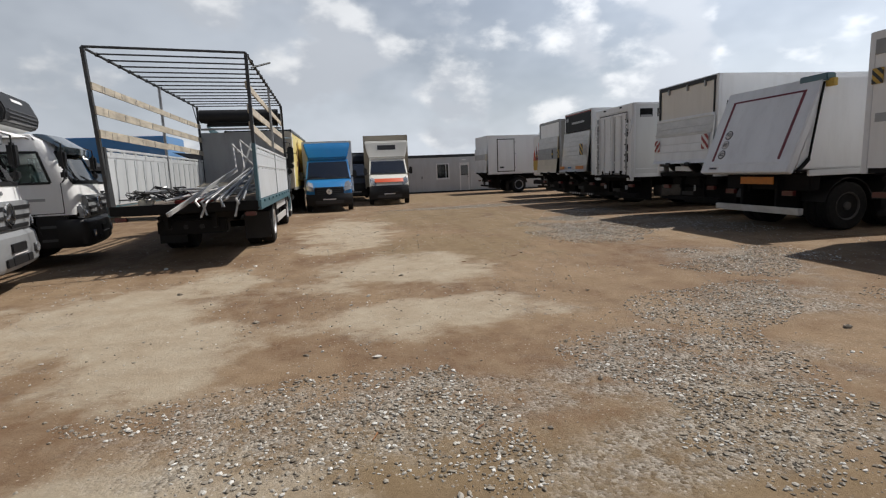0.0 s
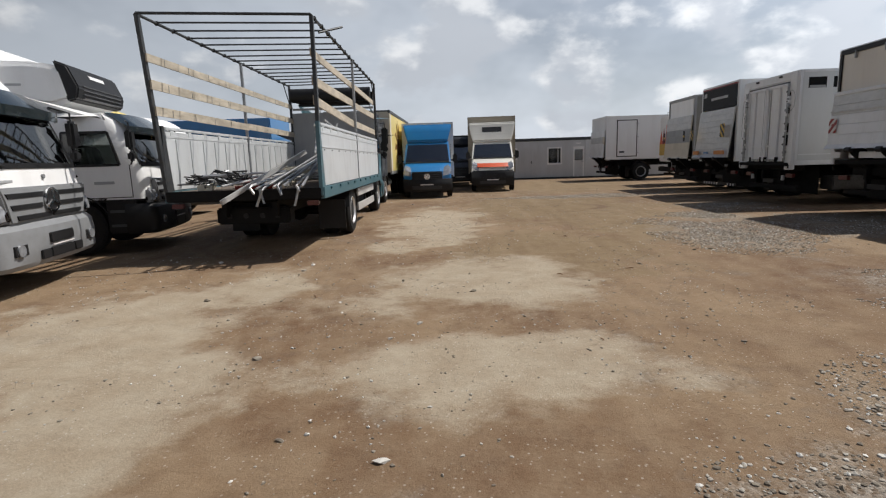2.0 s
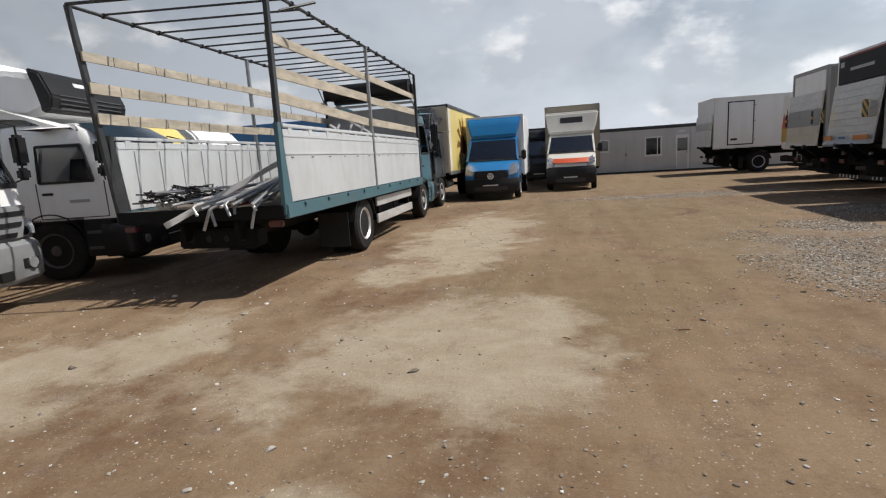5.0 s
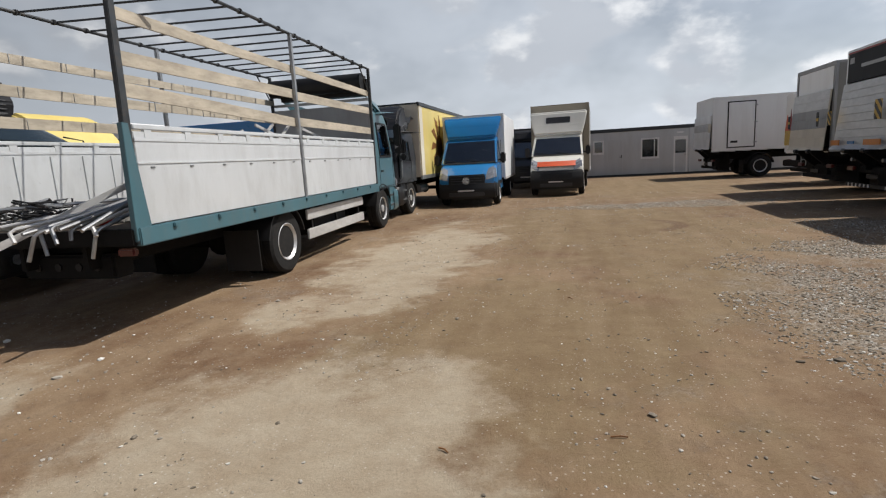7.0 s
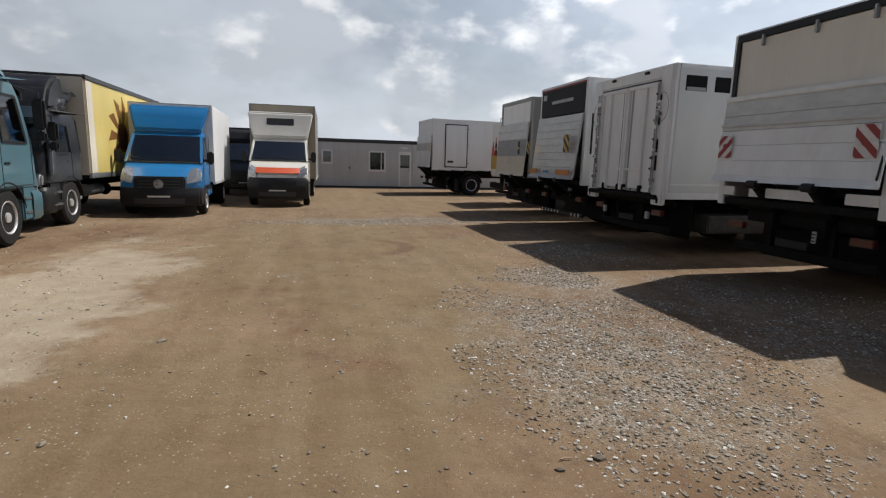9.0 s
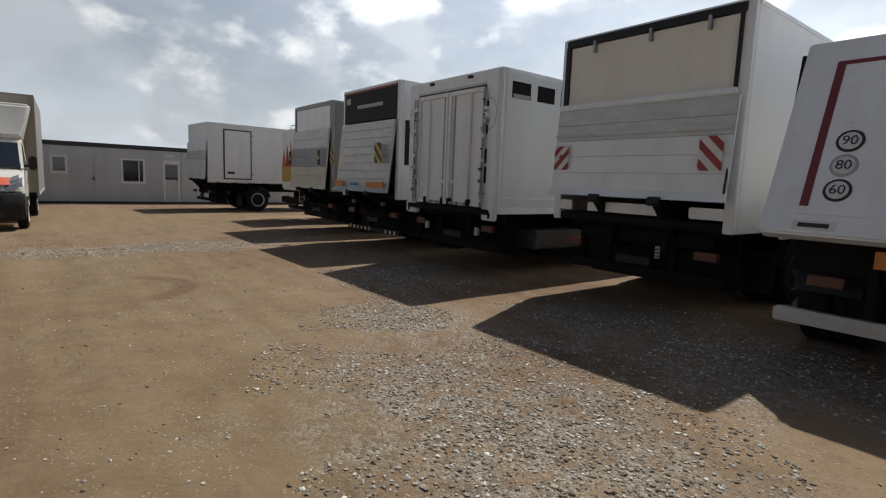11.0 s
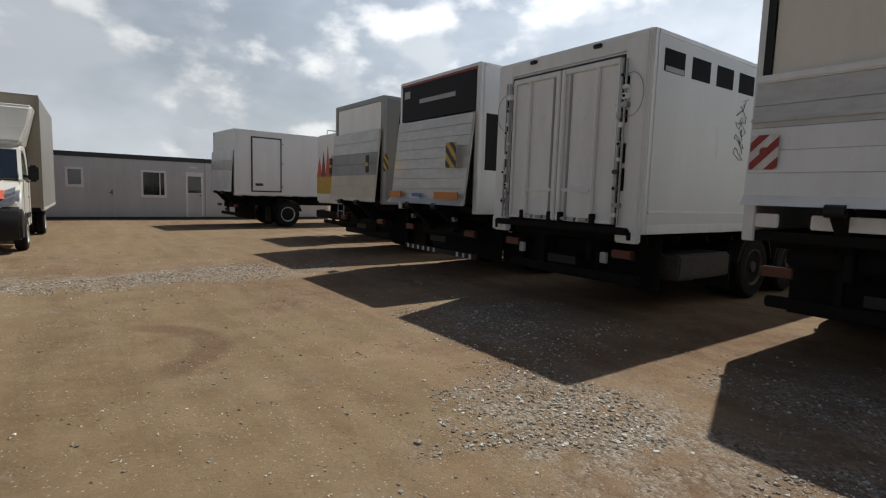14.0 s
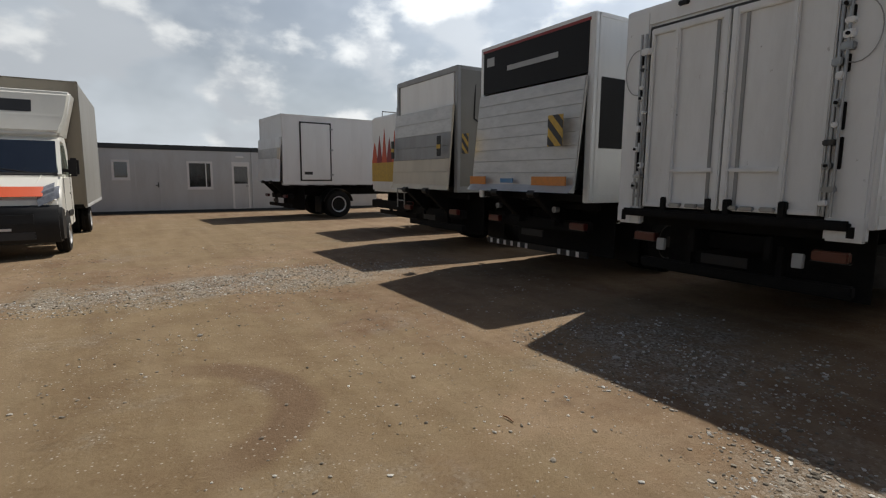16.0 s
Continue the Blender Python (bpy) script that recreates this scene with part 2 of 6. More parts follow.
# ---- mesh helpers ----
def box(bm, x0, x1, y0, y1, z0, z1, m=None, bevel=0.0):
    r = bmesh.ops.create_cube(bm, size=1)
    vs = r["verts"]
    for v in vs:
        v.co = Vector(((x0 + x1) / 2 + v.co.x * (x1 - x0), (y0 + y1) / 2 + v.co.y * (y1 - y0), (z0 + z1) / 2 + v.co.z * (z1 - z0)))
    if m is not None:
        bmesh.ops.transform(bm, matrix=m, verts=vs)
    if bevel:
        es = list({e for v in vs for e in v.link_edges})
        bmesh.ops.bevel(bm, geom=es, offset=bevel, segments=2, affect="EDGES", clamp_overlap=True)
    return bm


def bx(x0, x1, y0, y1, z0, z1, bevel=0.0, m=None):
    return box(bmesh.new(), x0, x1, y0, y1, z0, z1, m, bevel)


def prism(profile, x0, x1, bevel=0.0, taper=None, segments=2):
    """A side profile of (y, z) drawn out across x; taper(y, z) gives the share of the half width kept there."""
    bm = bmesh.new()
    rows = []
    for x in (x0, x1):
        rows.append([bm.verts.new((x * (taper(y, z) if taper else 1), y, z)) for y, z in profile])
    n = len(profile)
    bm.faces.new(rows[0])
    bm.faces.new(rows[1][::-1])
    for i in range(n):
        bm.faces.new((rows[0][i], rows[1][i], rows[1][(i + 1) % n], rows[0][(i + 1) % n]))
    bmesh.ops.recalc_face_normals(bm, faces=bm.faces)
    if bevel:
        bmesh.ops.bevel(bm, geom=list(bm.edges), offset=bevel, segments=segments, affect="EDGES", clamp_overlap=True)
    return bm


def rod(bm, a, b, r, seg=8):
    a, b = Vector(a), Vector(b)
    d = b - a
    m = Matrix.Translation((a + b) / 2) @ d.to_track_quat("Z", "Y").to_matrix().to_4x4()
    bmesh.ops.create_cone(bm, cap_ends=True, segments=seg, radius1=r, radius2=r, depth=d.length, matrix=m)
    return bm


def beam(bm, a, b, w, h):
    """A square bar from a to b, w across and h upright."""
    a, b = Vector(a), Vector(b)
    d = b - a
    m = Matrix.Translation((a + b) / 2) @ d.to_track_quat("Y", "Z").to_matrix().to_4x4()
    return box(bm, -w / 2, w / 2, -d.length / 2, d.length / 2, -h / 2, h / 2, m)


def pipe(bm, pts, r, seg=7):
    """One connected round tube along the points, its joints mitred."""
    pts = [Vector(q) for q in pts]
    rings, side = [], None
    for i, q in enumerate(pts):
        d = (pts[min(i + 1, len(pts) - 1)] - pts[max(i - 1, 0)]).normalized()
        if side is None or abs(side.dot(d)) > 0.98:
            side = d.orthogonal()
        side = (side - d * side.dot(d)).normalized()
        other = d.cross(side)
        rings.append([bm.verts.new(q + (side * math.cos(2 * math.pi * k / seg) + other * math.sin(2 * math.pi * k / seg)) * r) for k in range(seg)])
    for a, b in zip(rings, rings[1:]):
        for k in range(seg):
            bm.faces.new((a[k], a[(k + 1) % seg], b[(k + 1) % seg], b[k]))
    bm.faces.new(rings[0][::-1])
    bm.faces.new(rings[-1])
    return bm


def joined(*parts):
    """Several closed shapes as one bmesh."""
    bm = bmesh.new()
    for q in parts:
        me = bpy.data.meshes.new("tmp")
        q.to_mesh(me)
        q.free()
        bm.from_mesh(me)
        bpy.data.meshes.remove(me)
    return bm


def lathe(profile, seg=28):
    """Turned round x: (x, radius) pairs."""
    bm = bmesh.new()
    rings = []
    for x, r in profile:
        rings.append([bm.verts.new((x, r * math.cos(2 * math.pi * i / seg), r * math.sin(2 * math.pi * i / seg))) for i in range(seg)])
    for a, b in zip(rings, rings[1:]):
        for i in range(seg):
            j = (i + 1) % seg
            bm.faces.new((a[i], a[j], b[j], b[i]))
    bm.faces.new(rings[0][::-1])
    bm.faces.new(rings[-1])
    bmesh.ops.recalc_face_normals(bm, faces=bm.faces)
    return bm


def finish(name, bm, material):
    me = bpy.data.meshes.new(name)
    bm.to_mesh(me)
    bm.free()
    me.materials.append(material)
    for p in me.polygons:
        p.use_smooth = True
    me.set_sharp_from_angle(angle=radians(32))
    return me


def part(name, bm, material, parent, label="", m=None):
    ob = new(name, bm if isinstance(bm, bpy.types.Mesh) else finish(name, bm, material))
    ob.parent = parent
    if m is not None:
        ob.matrix_basis = m
    if label:
        tagged(ob, label)
    return ob


def thing(name, m, label, category, group="", kind=""):
    ob = new(name)
    ob.empty_display_size = 0.3
    ob.matrix_basis = m
    return tagged(ob, label, category, group, kind)


def setting(name, bm, material, label, category):
    return tagged(new(name, finish(name, bm, material)), label, category, kind="structure")


def text(parent, words, size, material, m, name="lettering", label="", squeeze=1.0):
    cu = bpy.data.curves.new(name, "FONT")
    cu.body, cu.size, cu.align_x, cu.align_y, cu.extrude = words, size, "CENTER", "CENTER", 0.002
    tmp = bpy.data.objects.new("tmp", cu)
    scene.collection.objects.link(tmp)
    me = bpy.data.meshes.new_from_object(tmp.evaluated_get(bpy.context.evaluated_depsgraph_get()))
    bpy.data.objects.remove(tmp)
    bpy.data.curves.remove(cu)
    me.name = name
    me.materials.clear()
    me.materials.append(material)
    me.transform(Matrix.Diagonal((squeeze, 1, 1, 1)))
    return part(name, me, material, parent, label, m)


REAR = pose(0, 0, 0, 90, 0, 0)  # lettering that faces -y


# ---- ground ----
GRAVEL = [(0.7, 3.55, 1.9, 0.62), (2.9, 3.8, 1.5, 0.7), (2.5, 2.75, 1.3, 0.45), (5.0, 5.2, 1.3, 0.8), (6.6, 7.6, 1.2, 1.2), (6.1, 12.3, 1.15, 2.3), (7.2, 14.8, 0.9, 1.2), (5.4, 22.4, 3.0, 0.9), (9.0, 12.5, 1.6, 2.0), (8.6, 17.3, 1.1, 1.3)]
TAN = [(4.0, 18.5, 3.2, 5.0), (5.5, 30.0, 4.5, 6.5), (2.6, 10.8, 2.0, 2.4), (0.8, 2.2, 4.0, 1.3), (4.6, 13.6, 1.2, 2.2)]
PALE = [(1.3, 8.6, 1.6, 1.5), (1.5, 5.9, 1.5, 0.75), (-2.4, 6.9, 1.5, 2.0), (-1.3, 5.2, 1.0, 1.2), (-1.3, 8.6, 0.6, 1.0), (0.5, 15.0, 1.2, 4.4), (-0.9, 2.6, 1.3, 0.8)]


def axis(a, b, step, far):
    inner = list(np.arange(a, b + 1e-6, step))
    out, d = [], step
    while d < far:
        out.append(d)
        d = d * 1.5 + 0.5
    return np.array([a - v for v in out[::-1]] + inner + [b + v for v in out])


def rolling(x, y):
    return 0.012 * noise.noise((x * 0.35, y * 0.35, 0.0)) + 0.007 * noise.noise((x * 1.7, y * 1.7, 3.0)) - 0.008


def make_ground():
    xs, ys = axis(-12, 16, 0.28, 3000), axis(-4, 42, 0.28, 3000)
    verts = [(float(x), float(y), rolling(x, y) if -13 < x < 17 and -5 < y < 43 else -0.01) for y in ys for x in xs]
    n = len(xs)
    faces = [(j * n + i, j * n + i + 1, (j + 1) * n + i + 1, (j + 1) * n + i) for j in range(len(ys) - 1) for i in range(n - 1)]
    me = bpy.data.meshes.new("ground")
    me.from_pydata(verts, [], faces)
    for p in me.polygons:
        p.use_smooth = True
    m = bpy.data.materials.new("compacted earth and gravel")
    m.use_nodes = True
    nd, l = m.node_tree.nodes, m.node_tree.links
    b = nd["Principled BSDF"]
    b.inputs["Specular IOR Level"].default_value = 0.25
    geo = nd.new("ShaderNodeNewGeometry")
    pos = geo.outputs["Position"]

    def nz(scale, detail=5.0, rough=0.55):
        t = nd.new("ShaderNodeTexNoise")
        t.inputs["Scale"].default_value, t.inputs["Detail"].default_value, t.inputs["Roughness"].default_value = scale, detail, rough
        l.new(pos, t.inputs["Vector"])
        return t.outputs[0]

    def ramp(v, p0, p1, c0=(0, 0, 0), c1=(1, 1, 1)):
        r = nd.new("ShaderNodeValToRGB")
        r.color_ramp.elements[0].position, r.color_ramp.elements[1].position = p0, p1
        r.color_ramp.elements[0].color, r.color_ramp.elements[1].color = (*c0, 1), (*c1, 1)
        l.new(v, r.inputs[0])
        return r.outputs[0]

    def op(kind, a, c):
        t = nd.new("ShaderNodeMath")
        t.operation = kind
        for i, v in enumerate((a, c)):
            if isinstance(v, (int, float)):
                t.inputs[i].default_value = v
            else:
                l.new(v, t.inputs[i])
        return t.outputs[0]

    def mix(f, a, c):
        t = nd.new("ShaderNodeMixRGB")
        for i, v in enumerate((f, a, c)):
            if isinstance(v, tuple):
                t.inputs[i].default_value = (*v, 1)
            elif isinstance(v, float):
                t.inputs[i].default_value = v
            else:
                l.new(v, t.inputs[i])
        return t.outputs[0]

    wob = op("MULTIPLY", op("SUBTRACT", nz(0.75, 7.0, 0.68), 0.5), 3.0)

    def patches(spots, inner, outer):
        total = None
        for cx, cy, rx, ry in spots:
            mp = nd.new("ShaderNodeMapping")
            mp.vector_type = "TEXTURE"
            mp.inputs["Location"].default_value, mp.inputs["Scale"].default_value = (cx, cy, 0), (rx, ry, 1e6)
            l.new(pos, mp.inputs[0])
            ln = nd.new("ShaderNodeVectorMath")
            ln.operation = "LENGTH"
            l.new(mp.outputs[0], ln.inputs[0])
            d = op("ADD", ln.outputs["Value"], wob)
            mr = nd.new("ShaderNodeMapRange")
            mr.interpolation_type = "SMOOTHSTEP"
            mr.inputs["From Min"].default_value, mr.inputs["From Max"].default_value = outer, inner
            l.new(d, mr.inputs["Value"])
            total = mr.outputs[0] if total is None else op("MAXIMUM", total, mr.outputs[0])
        return total

    earth = mix(ramp(nz(0.42, 6.0), 0.38, 0.62), (0.15, 0.089, 0.049), (0.238, 0.164, 0.098))
    earth = mix(op("MULTIPLY", ramp(nz(3.4, 9.0, 0.72), 0.42, 0.68), 0.55), earth, (0.27, 0.2, 0.132))
    earth = mix(op("MULTIPLY", ramp(nz(2.2, 9.0, 0.75), 0.5, 0.66), 0.5), earth, (0.105, 0.063, 0.037))
    earth = mix(op("MULTIPLY", patches(TAN, 0.6, 1.2), 0.8), earth, mix(ramp(nz(2.1, 6.0), 0.3, 0.7), (0.222, 0.164, 0.093), (0.165, 0.113, 0.061)))
    # wheel tracks drawn out along the yard
    tm = nd.new("ShaderNodeMapping")
    tm.inputs["Rotation"].default_value, tm.inputs["Scale"].default_value = (0, 0, radians(14)), (2.4, 0.22, 1)
    l.new(pos, tm.inputs[0])
    tn = nd.new("ShaderNodeTexNoise")
    tn.inputs["Scale"].default_value, tn.inputs["Detail"].default_value, tn.inputs["Roughness"].default_value = 1.0, 6.0, 0.6
    l.new(tm.outputs[0], tn.inputs["Vector"])
    earth = mix(op("MULTIPLY", ramp(tn.outputs[0], 0.47, 0.7), 0.3), earth, (0.30, 0.228, 0.15))
    earth = mix(op("MULTIPLY", ramp(tn.outputs[0], 0.3, 0.48, (1, 1, 1), (0, 0, 0)), 0.25), earth, (0.115, 0.068, 0.04))
    pale = mix(ramp(nz(2.4, 10.0, 0.68), 0.36, 0.64), (0.385, 0.33, 0.248), (0.315, 0.254, 0.18))
    col = mix(op("MULTIPLY", patches(PALE, 0.6, 1.14), 0.92), earth, pale)
    # ring left by a turning wheel
    mp = nd.new("ShaderNodeMapping")
    mp.vector_type = "TEXTURE"
    mp.inputs["Location"].default_value, mp.inputs["Scale"].default_value = (4.5, 18.15, 0), (1, 1, 1e6)
    l.new(pos, mp.inputs[0])
    ln = nd.new("ShaderNodeVectorMath")
    ln.operation = "LENGTH"
    l.new(mp.outputs[0], ln.inputs[0])
    band = op("ABSOLUTE", op("SUBTRACT", op("ADD", ln.outputs["Value"], op("MULTIPLY", wob, 0.06)), 0.85), 0.0)
    sx = nd.new("ShaderNodeSeparateXYZ")
    l.new(mp.outputs[0], sx.inputs[0])
    arc = op("MULTIPLY", ramp(sx.outputs["X"], 0.05, 0.55), 0.75)
    col = mix(op("MULTIPLY", arc, ramp(band, 0.1, 0.2, (1, 1, 1), (0, 0, 0))), col, (0.13, 0.08, 0.048))
    vor = nd.new("ShaderNodeTexVoronoi")
    vor.inputs["Scale"].default_value = 42.0
    l.new(pos, vor.inputs["Vector"])
    stone = mix(ramp(vor.outputs["Color"], 0.15, 0.85), (0.095, 0.074, 0.052), (0.43, 0.40, 0.35))
    gmask = op("MAXIMUM", patches(GRAVEL, 0.5, 1.2), op("MULTIPLY", ramp(nz(0.55, 6.0, 0.7), 0.56, 0.68), 0.55))
    gmask = op("MULTIPLY", gmask, ramp(nz(3.2, 5.0, 0.7), 0.36, 0.56))
    col = mix(op("MULTIPLY", gmask, 0.7), col, stone)
    speck = nd.new("ShaderNodeTexVoronoi")
    speck.inputs["Scale"].default_value = 24.0
    l.new(pos, speck.inputs["Vector"])
    dots = op("MULTIPLY", ramp(speck.outputs["Distance"], 0.12, 0.2, (1, 1, 1), (0, 0, 0)), ramp(nz(2.3, 4.0, 0.7), 0.42, 0.56))
    col = mix(op("MULTIPLY", dots, 0.6), col, (0.5, 0.46, 0.40))
    grain = mix(ramp(nz(75.0, 5.0, 0.75), 0.3, 0.7), (0.74, 0.72, 0.70), (1.12, 1.12, 1.12))
    mul = nd.new("ShaderNodeMixRGB")
    mul.blend_type = "MULTIPLY"
    mul.inputs[0].default_value = 0.65
    l.new(col, mul.inputs[1])
    l.new(grain, mul.inputs[2])
    l.new(mul.outputs[0], b.inputs["Base Color"])
    b.inputs["Roughness"].default_value = 0.92
    h = op("ADD", op("MULTIPLY", vor.outputs["Distance"], op("MULTIPLY", gmask, -1.0)), op("MULTIPLY", nz(34.0, 10.0, 0.8), 0.55))
    h = op("ADD", h, op("MULTIPLY", nz(3.0, 5.0), 1.6))
    bp = nd.new("ShaderNodeBump")
    bp.inputs["Strength"].default_value, bp.inputs["Distance"].default_value = 0.6, 0.03
    l.new(h, bp.inputs["Height"])
    l.new(bp.outputs[0], b.inputs["Normal"])
    me.materials.append(m)
    return tagged(new("ground", me), "brown compacted earth yard with pale dried patches and gravel", "ground", kind="structure")


make_ground()


# ---- wheels and running gear ----
def wheel_meshes(r, w):
    k = r / 0.5
    tyre = finish("wheel", lathe([(-w, 0.28 * k), (-w, 0.455 * k), (-w + 0.035, r), (-w * 0.6, r), (-w * 0.58, r - 0.012), (-w * 0.42, r - 0.012), (-w * 0.4, r), (-0.035, r), (0, 0.455 * k), (0.004, 0.38 * k), (-0.004, 0.30 * k), (-0.03, 0.28 * k)], 32), RUBBER)
    bm = lathe([(-0.20, 0.285 * k), (-0.012, 0.285 * k), (0.0, 0.295 * k), (0.004, 0.285 * k), (-0.012, 0.265 * k), (-0.10, 0.245 * k), (-0.115, 0.17 * k), (-0.06, 0.15 * k), (-0.035, 0.145 * k), (-0.03, 0.09 * k), (-0.005, 0.085 * k), (0.0, 0.03 * k)], 32)
    for i in range(10):
        a = 2 * math.pi * i / 10
        rod(bm, (-0.11, 0.205 * k * math.cos(a), 0.205 * k * math.sin(a)), (-0.075, 0.205 * k * math.cos(a), 0.205 * k * math.sin(a)), 0.016 * k, 6)
    return tyre, finish("rim", bm, RIM)


TRUCK_WHEEL, VAN_WHEEL = wheel_meshes(0.5, 0.3), wheel_meshes(0.36, 0.22)
def deep_rim(k=1.0):
    bm = lathe([(-0.24, 0.29 * k), (-0.012, 0.29 * k), (0.0, 0.3 * k), (0.006, 0.29 * k), (-0.012, 0.272 * k), (-0.03, 0.255 * k), (-0.1, 0.205 * k), (-0.13, 0.195 * k), (-0.13, 0.14 * k), (-0.06, 0.125 * k), (-0.04, 0.105 * k), (-0.04, 0.03 * k)], 32)
    for i in range(10):
        a = 2 * math.pi * i / 10
        rod(bm, (-0.14, 0.165 * k * math.cos(a), 0.165 * k * math.sin(a)), (-0.095, 0.165 * k * math.cos(a), 0.165 * k * math.sin(a)), 0.014 * k, 6)
    return finish("rim", bm, RIM)


DEEP_RIM = deep_rim()
# same wheel, its rim colour darkened to stand for shade under the row
ROW_WHEEL = (TRUCK_WHEEL[0], TRUCK_WHEEL[1].copy())
ROW_WHEEL[1].materials[0] = SHADED_GREY


def wheels(p, y, half, meshes=TRUCK_WHEEL, dual=False):
    r = 0.36 if meshes is VAN_WHEEL else 0.5
    for s in (1, -1):
        for k in ((0, 0.33) if dual else (0,)):
            wh = part("wheel", meshes[0], RUBBER, p, m=pose(s * (half - k), y, r, 0, 0, 0 if s > 0 else 180))
            part("rim", DEEP_RIM if dual and meshes is TRUCK_WHEEL else meshes[1], RIM, wh, "steel rim")
    bm = rod(bmesh.new(), (-half + 0.2, y, r), (half - 0.2, y, r), 0.07, 8)
    bmesh.ops.create_icosphere(bm, subdivisions=2, radius=0.2, matrix=Matrix.Translation((0, y, r)))
    part("axle", bm, CHASSIS, p)


def mudguard(p, y, half, r=0.62, w=0.42, mat_=None):
    for s in (1, -1):
        bm = bmesh.new()
        n = 12
        ring = []
        for i in range(n + 1):
            a = math.pi * (0.06 + 0.88 * i / n)
            ring.append([bm.verts.new((s * (half - q), y + rr * math.cos(a), 0.5 + rr * math.sin(a))) for q, rr in ((0.0, r), (w, r), (w, r + 0.02), (0.0, r + 0.02))])
        for a, b in zip(ring, ring[1:]):
            for i in range(4):
                bm.faces.new((a[i], a[(i + 1) % 4], b[(i + 1) % 4], b[i]))
        bm.faces.new(ring[0])
        bm.faces.new(ring[-1][::-1])
        bmesh.ops.recalc_face_normals(bm, faces=bm.faces)
        part("mudguard", bm, mat_ or BLACK, p)


def tail_lamps(p, z, y=0.0, half=1.0):
    for s in (1, -1):
        la = part("tail_lamp", bx(s * half - 0.15, s * half + 0.15, y - 0.05, y + 0.04, z - 0.05, z + 0.05, 0.012), RED, p, "red and amber tail lamp")
        part("lamp_rim", bx(s * half - 0.16, s * half + 0.16, y - 0.045, y + 0.03, z - 0.06, z - 0.051), BLACK, la)


def chassis(p, length, floor=1.1, guard=True, lamp_z=0.82, bumper=True, plate=True, lamps=True):
    for s in (1, -1):
        part("frame_rail", bx(s * 0.42 - 0.04, s * 0.42 + 0.04, 0.15, length + 1.6, floor - 0.36, floor - 0.1, 0.01), CHASSIS, p)
    for y in np.arange(0.5, length, 1.1):
        part("cross_member", bx(-0.4, 0.4, y - 0.05, y + 0.05, floor - 0.32, floor - 0.14), CHASSIS, p)
    for y in np.arange(0.35, length, 0.75):
        part("floor_bearer", bx(-1.18, 1.18, y - 0.03, y + 0.03, floor - 0.1, floor - 0.005), CHASSIS, p)
    if bumper:
        part("underrun_bar", bx(-1.15, 1.15, 0.22, 0.32, 0.42, 0.54, 0.015), CHASSIS, p, "dark steel underrun bar")
        for s in (1, -1):
            part("bar_bracket", bx(s * 0.5 - 0.03, s * 0.5 + 0.03, 0.24, 0.34, 0.5, floor - 0.2), CHASSIS, p)
    if lamps:
        tail_lamps(p, lamp_z, 0.12)
    if plate:
        # plate coloured black in place of the deep shade that hides it
        pl = part("number_plate", bx(-0.26, 0.26, 0.1, 0.115, lamp_z - 0.23, lamp_z - 0.12, 0.004), BLACK, p, "number plate blackened for the shade under the body")
    if guard:
        for s in (1, -1):
            for z in (0.5, 0.74):
                part("side_guard", bx(s * 1.17 - 0.015, s * 1.17 + 0.015, 3.6, 6.0, z - 0.06, z + 0.06, 0.008), ALU, p, "dull aluminium side guard rail")
            for y in (3.8, 5.8):
                part("guard_post", bx(s * 1.13 - 0.02, s * 1.13 + 0.02, y - 0.03, y + 0.03, 0.45, floor - 0.05), CHASSIS, p)
        part("fuel_tank", bx(0.55, 1.1, 4.6, 5.6, 0.42, 0.95, 0.06), ALU, p, "aluminium fuel tank")
        part("battery_box", bx(-1.1, -0.55, 4.6, 5.4, 0.45, 0.95, 0.03), BLACK, p)


def mudflaps(p, y, half):
    for s in (1, -1):
        part("mudflap", bx(s * (half - 0.3) - 0.28, s * (half - 0.3) + 0.28, y - 0.012, y + 0.012, 0.2, 0.8, 0.004), BLACK, p, "black rubber mudflap")


# ---- truck cabs (front at y = yf, forward is +y) ----
def plan_ring(z, front, back, half, r, cuts):
    """One level of a cab with rounded front corners: from the rear right corner round the nose to the rear left."""
    side = [(half, back)] + [(half, c) for c in cuts] + [(half, front - r)]
    arc = [(half - r + r * math.cos(t), front - r + 0.75 * r * math.sin(t)) for t in (radians(a) for a in (22.5, 45, 67.5, 90))]
    nose = [(x * (half - r), front - 0.25 * r + 0.25 * r * (1 - x * x)) for x in (0.5, 0.0)]
    right = [(x, y, z) for x, y in side + arc + nose]
    return right + [(-x, y, z) for x, y, z in right[-2::-1]]


def loft(levels, skip=(), only=None, thick=0.0, cap_top=False, cap_low=False):
    """Levels of equal length joined into a skin; skip or only name faces as (level, index)."""
    bm = bmesh.new()
    rows = [[bm.verts.new(v) for v in ring] for ring in levels]
    for k, (a, b) in enumerate(zip(rows, rows[1:])):
        for i in range(len(a) - 1):
            if (k, i) in skip or (only is not None and (k, i) not in only):
                continue
            bm.faces.new((a[i], a[i + 1], b[i + 1], b[i]))
    if cap_top:
        bm.faces.new(rows[-1])
    if cap_low:
        bm.faces.new(rows[0][::-1])
    bmesh.ops.delete(bm, geom=[v for v in bm.verts if not v.link_faces], context="VERTS")
    bmesh.ops.recalc_face_normals(bm, faces=bm.faces)
    if thick:
        bmesh.ops.solidify(bm, geom=list(bm.faces), thickness=thick)
    return bm


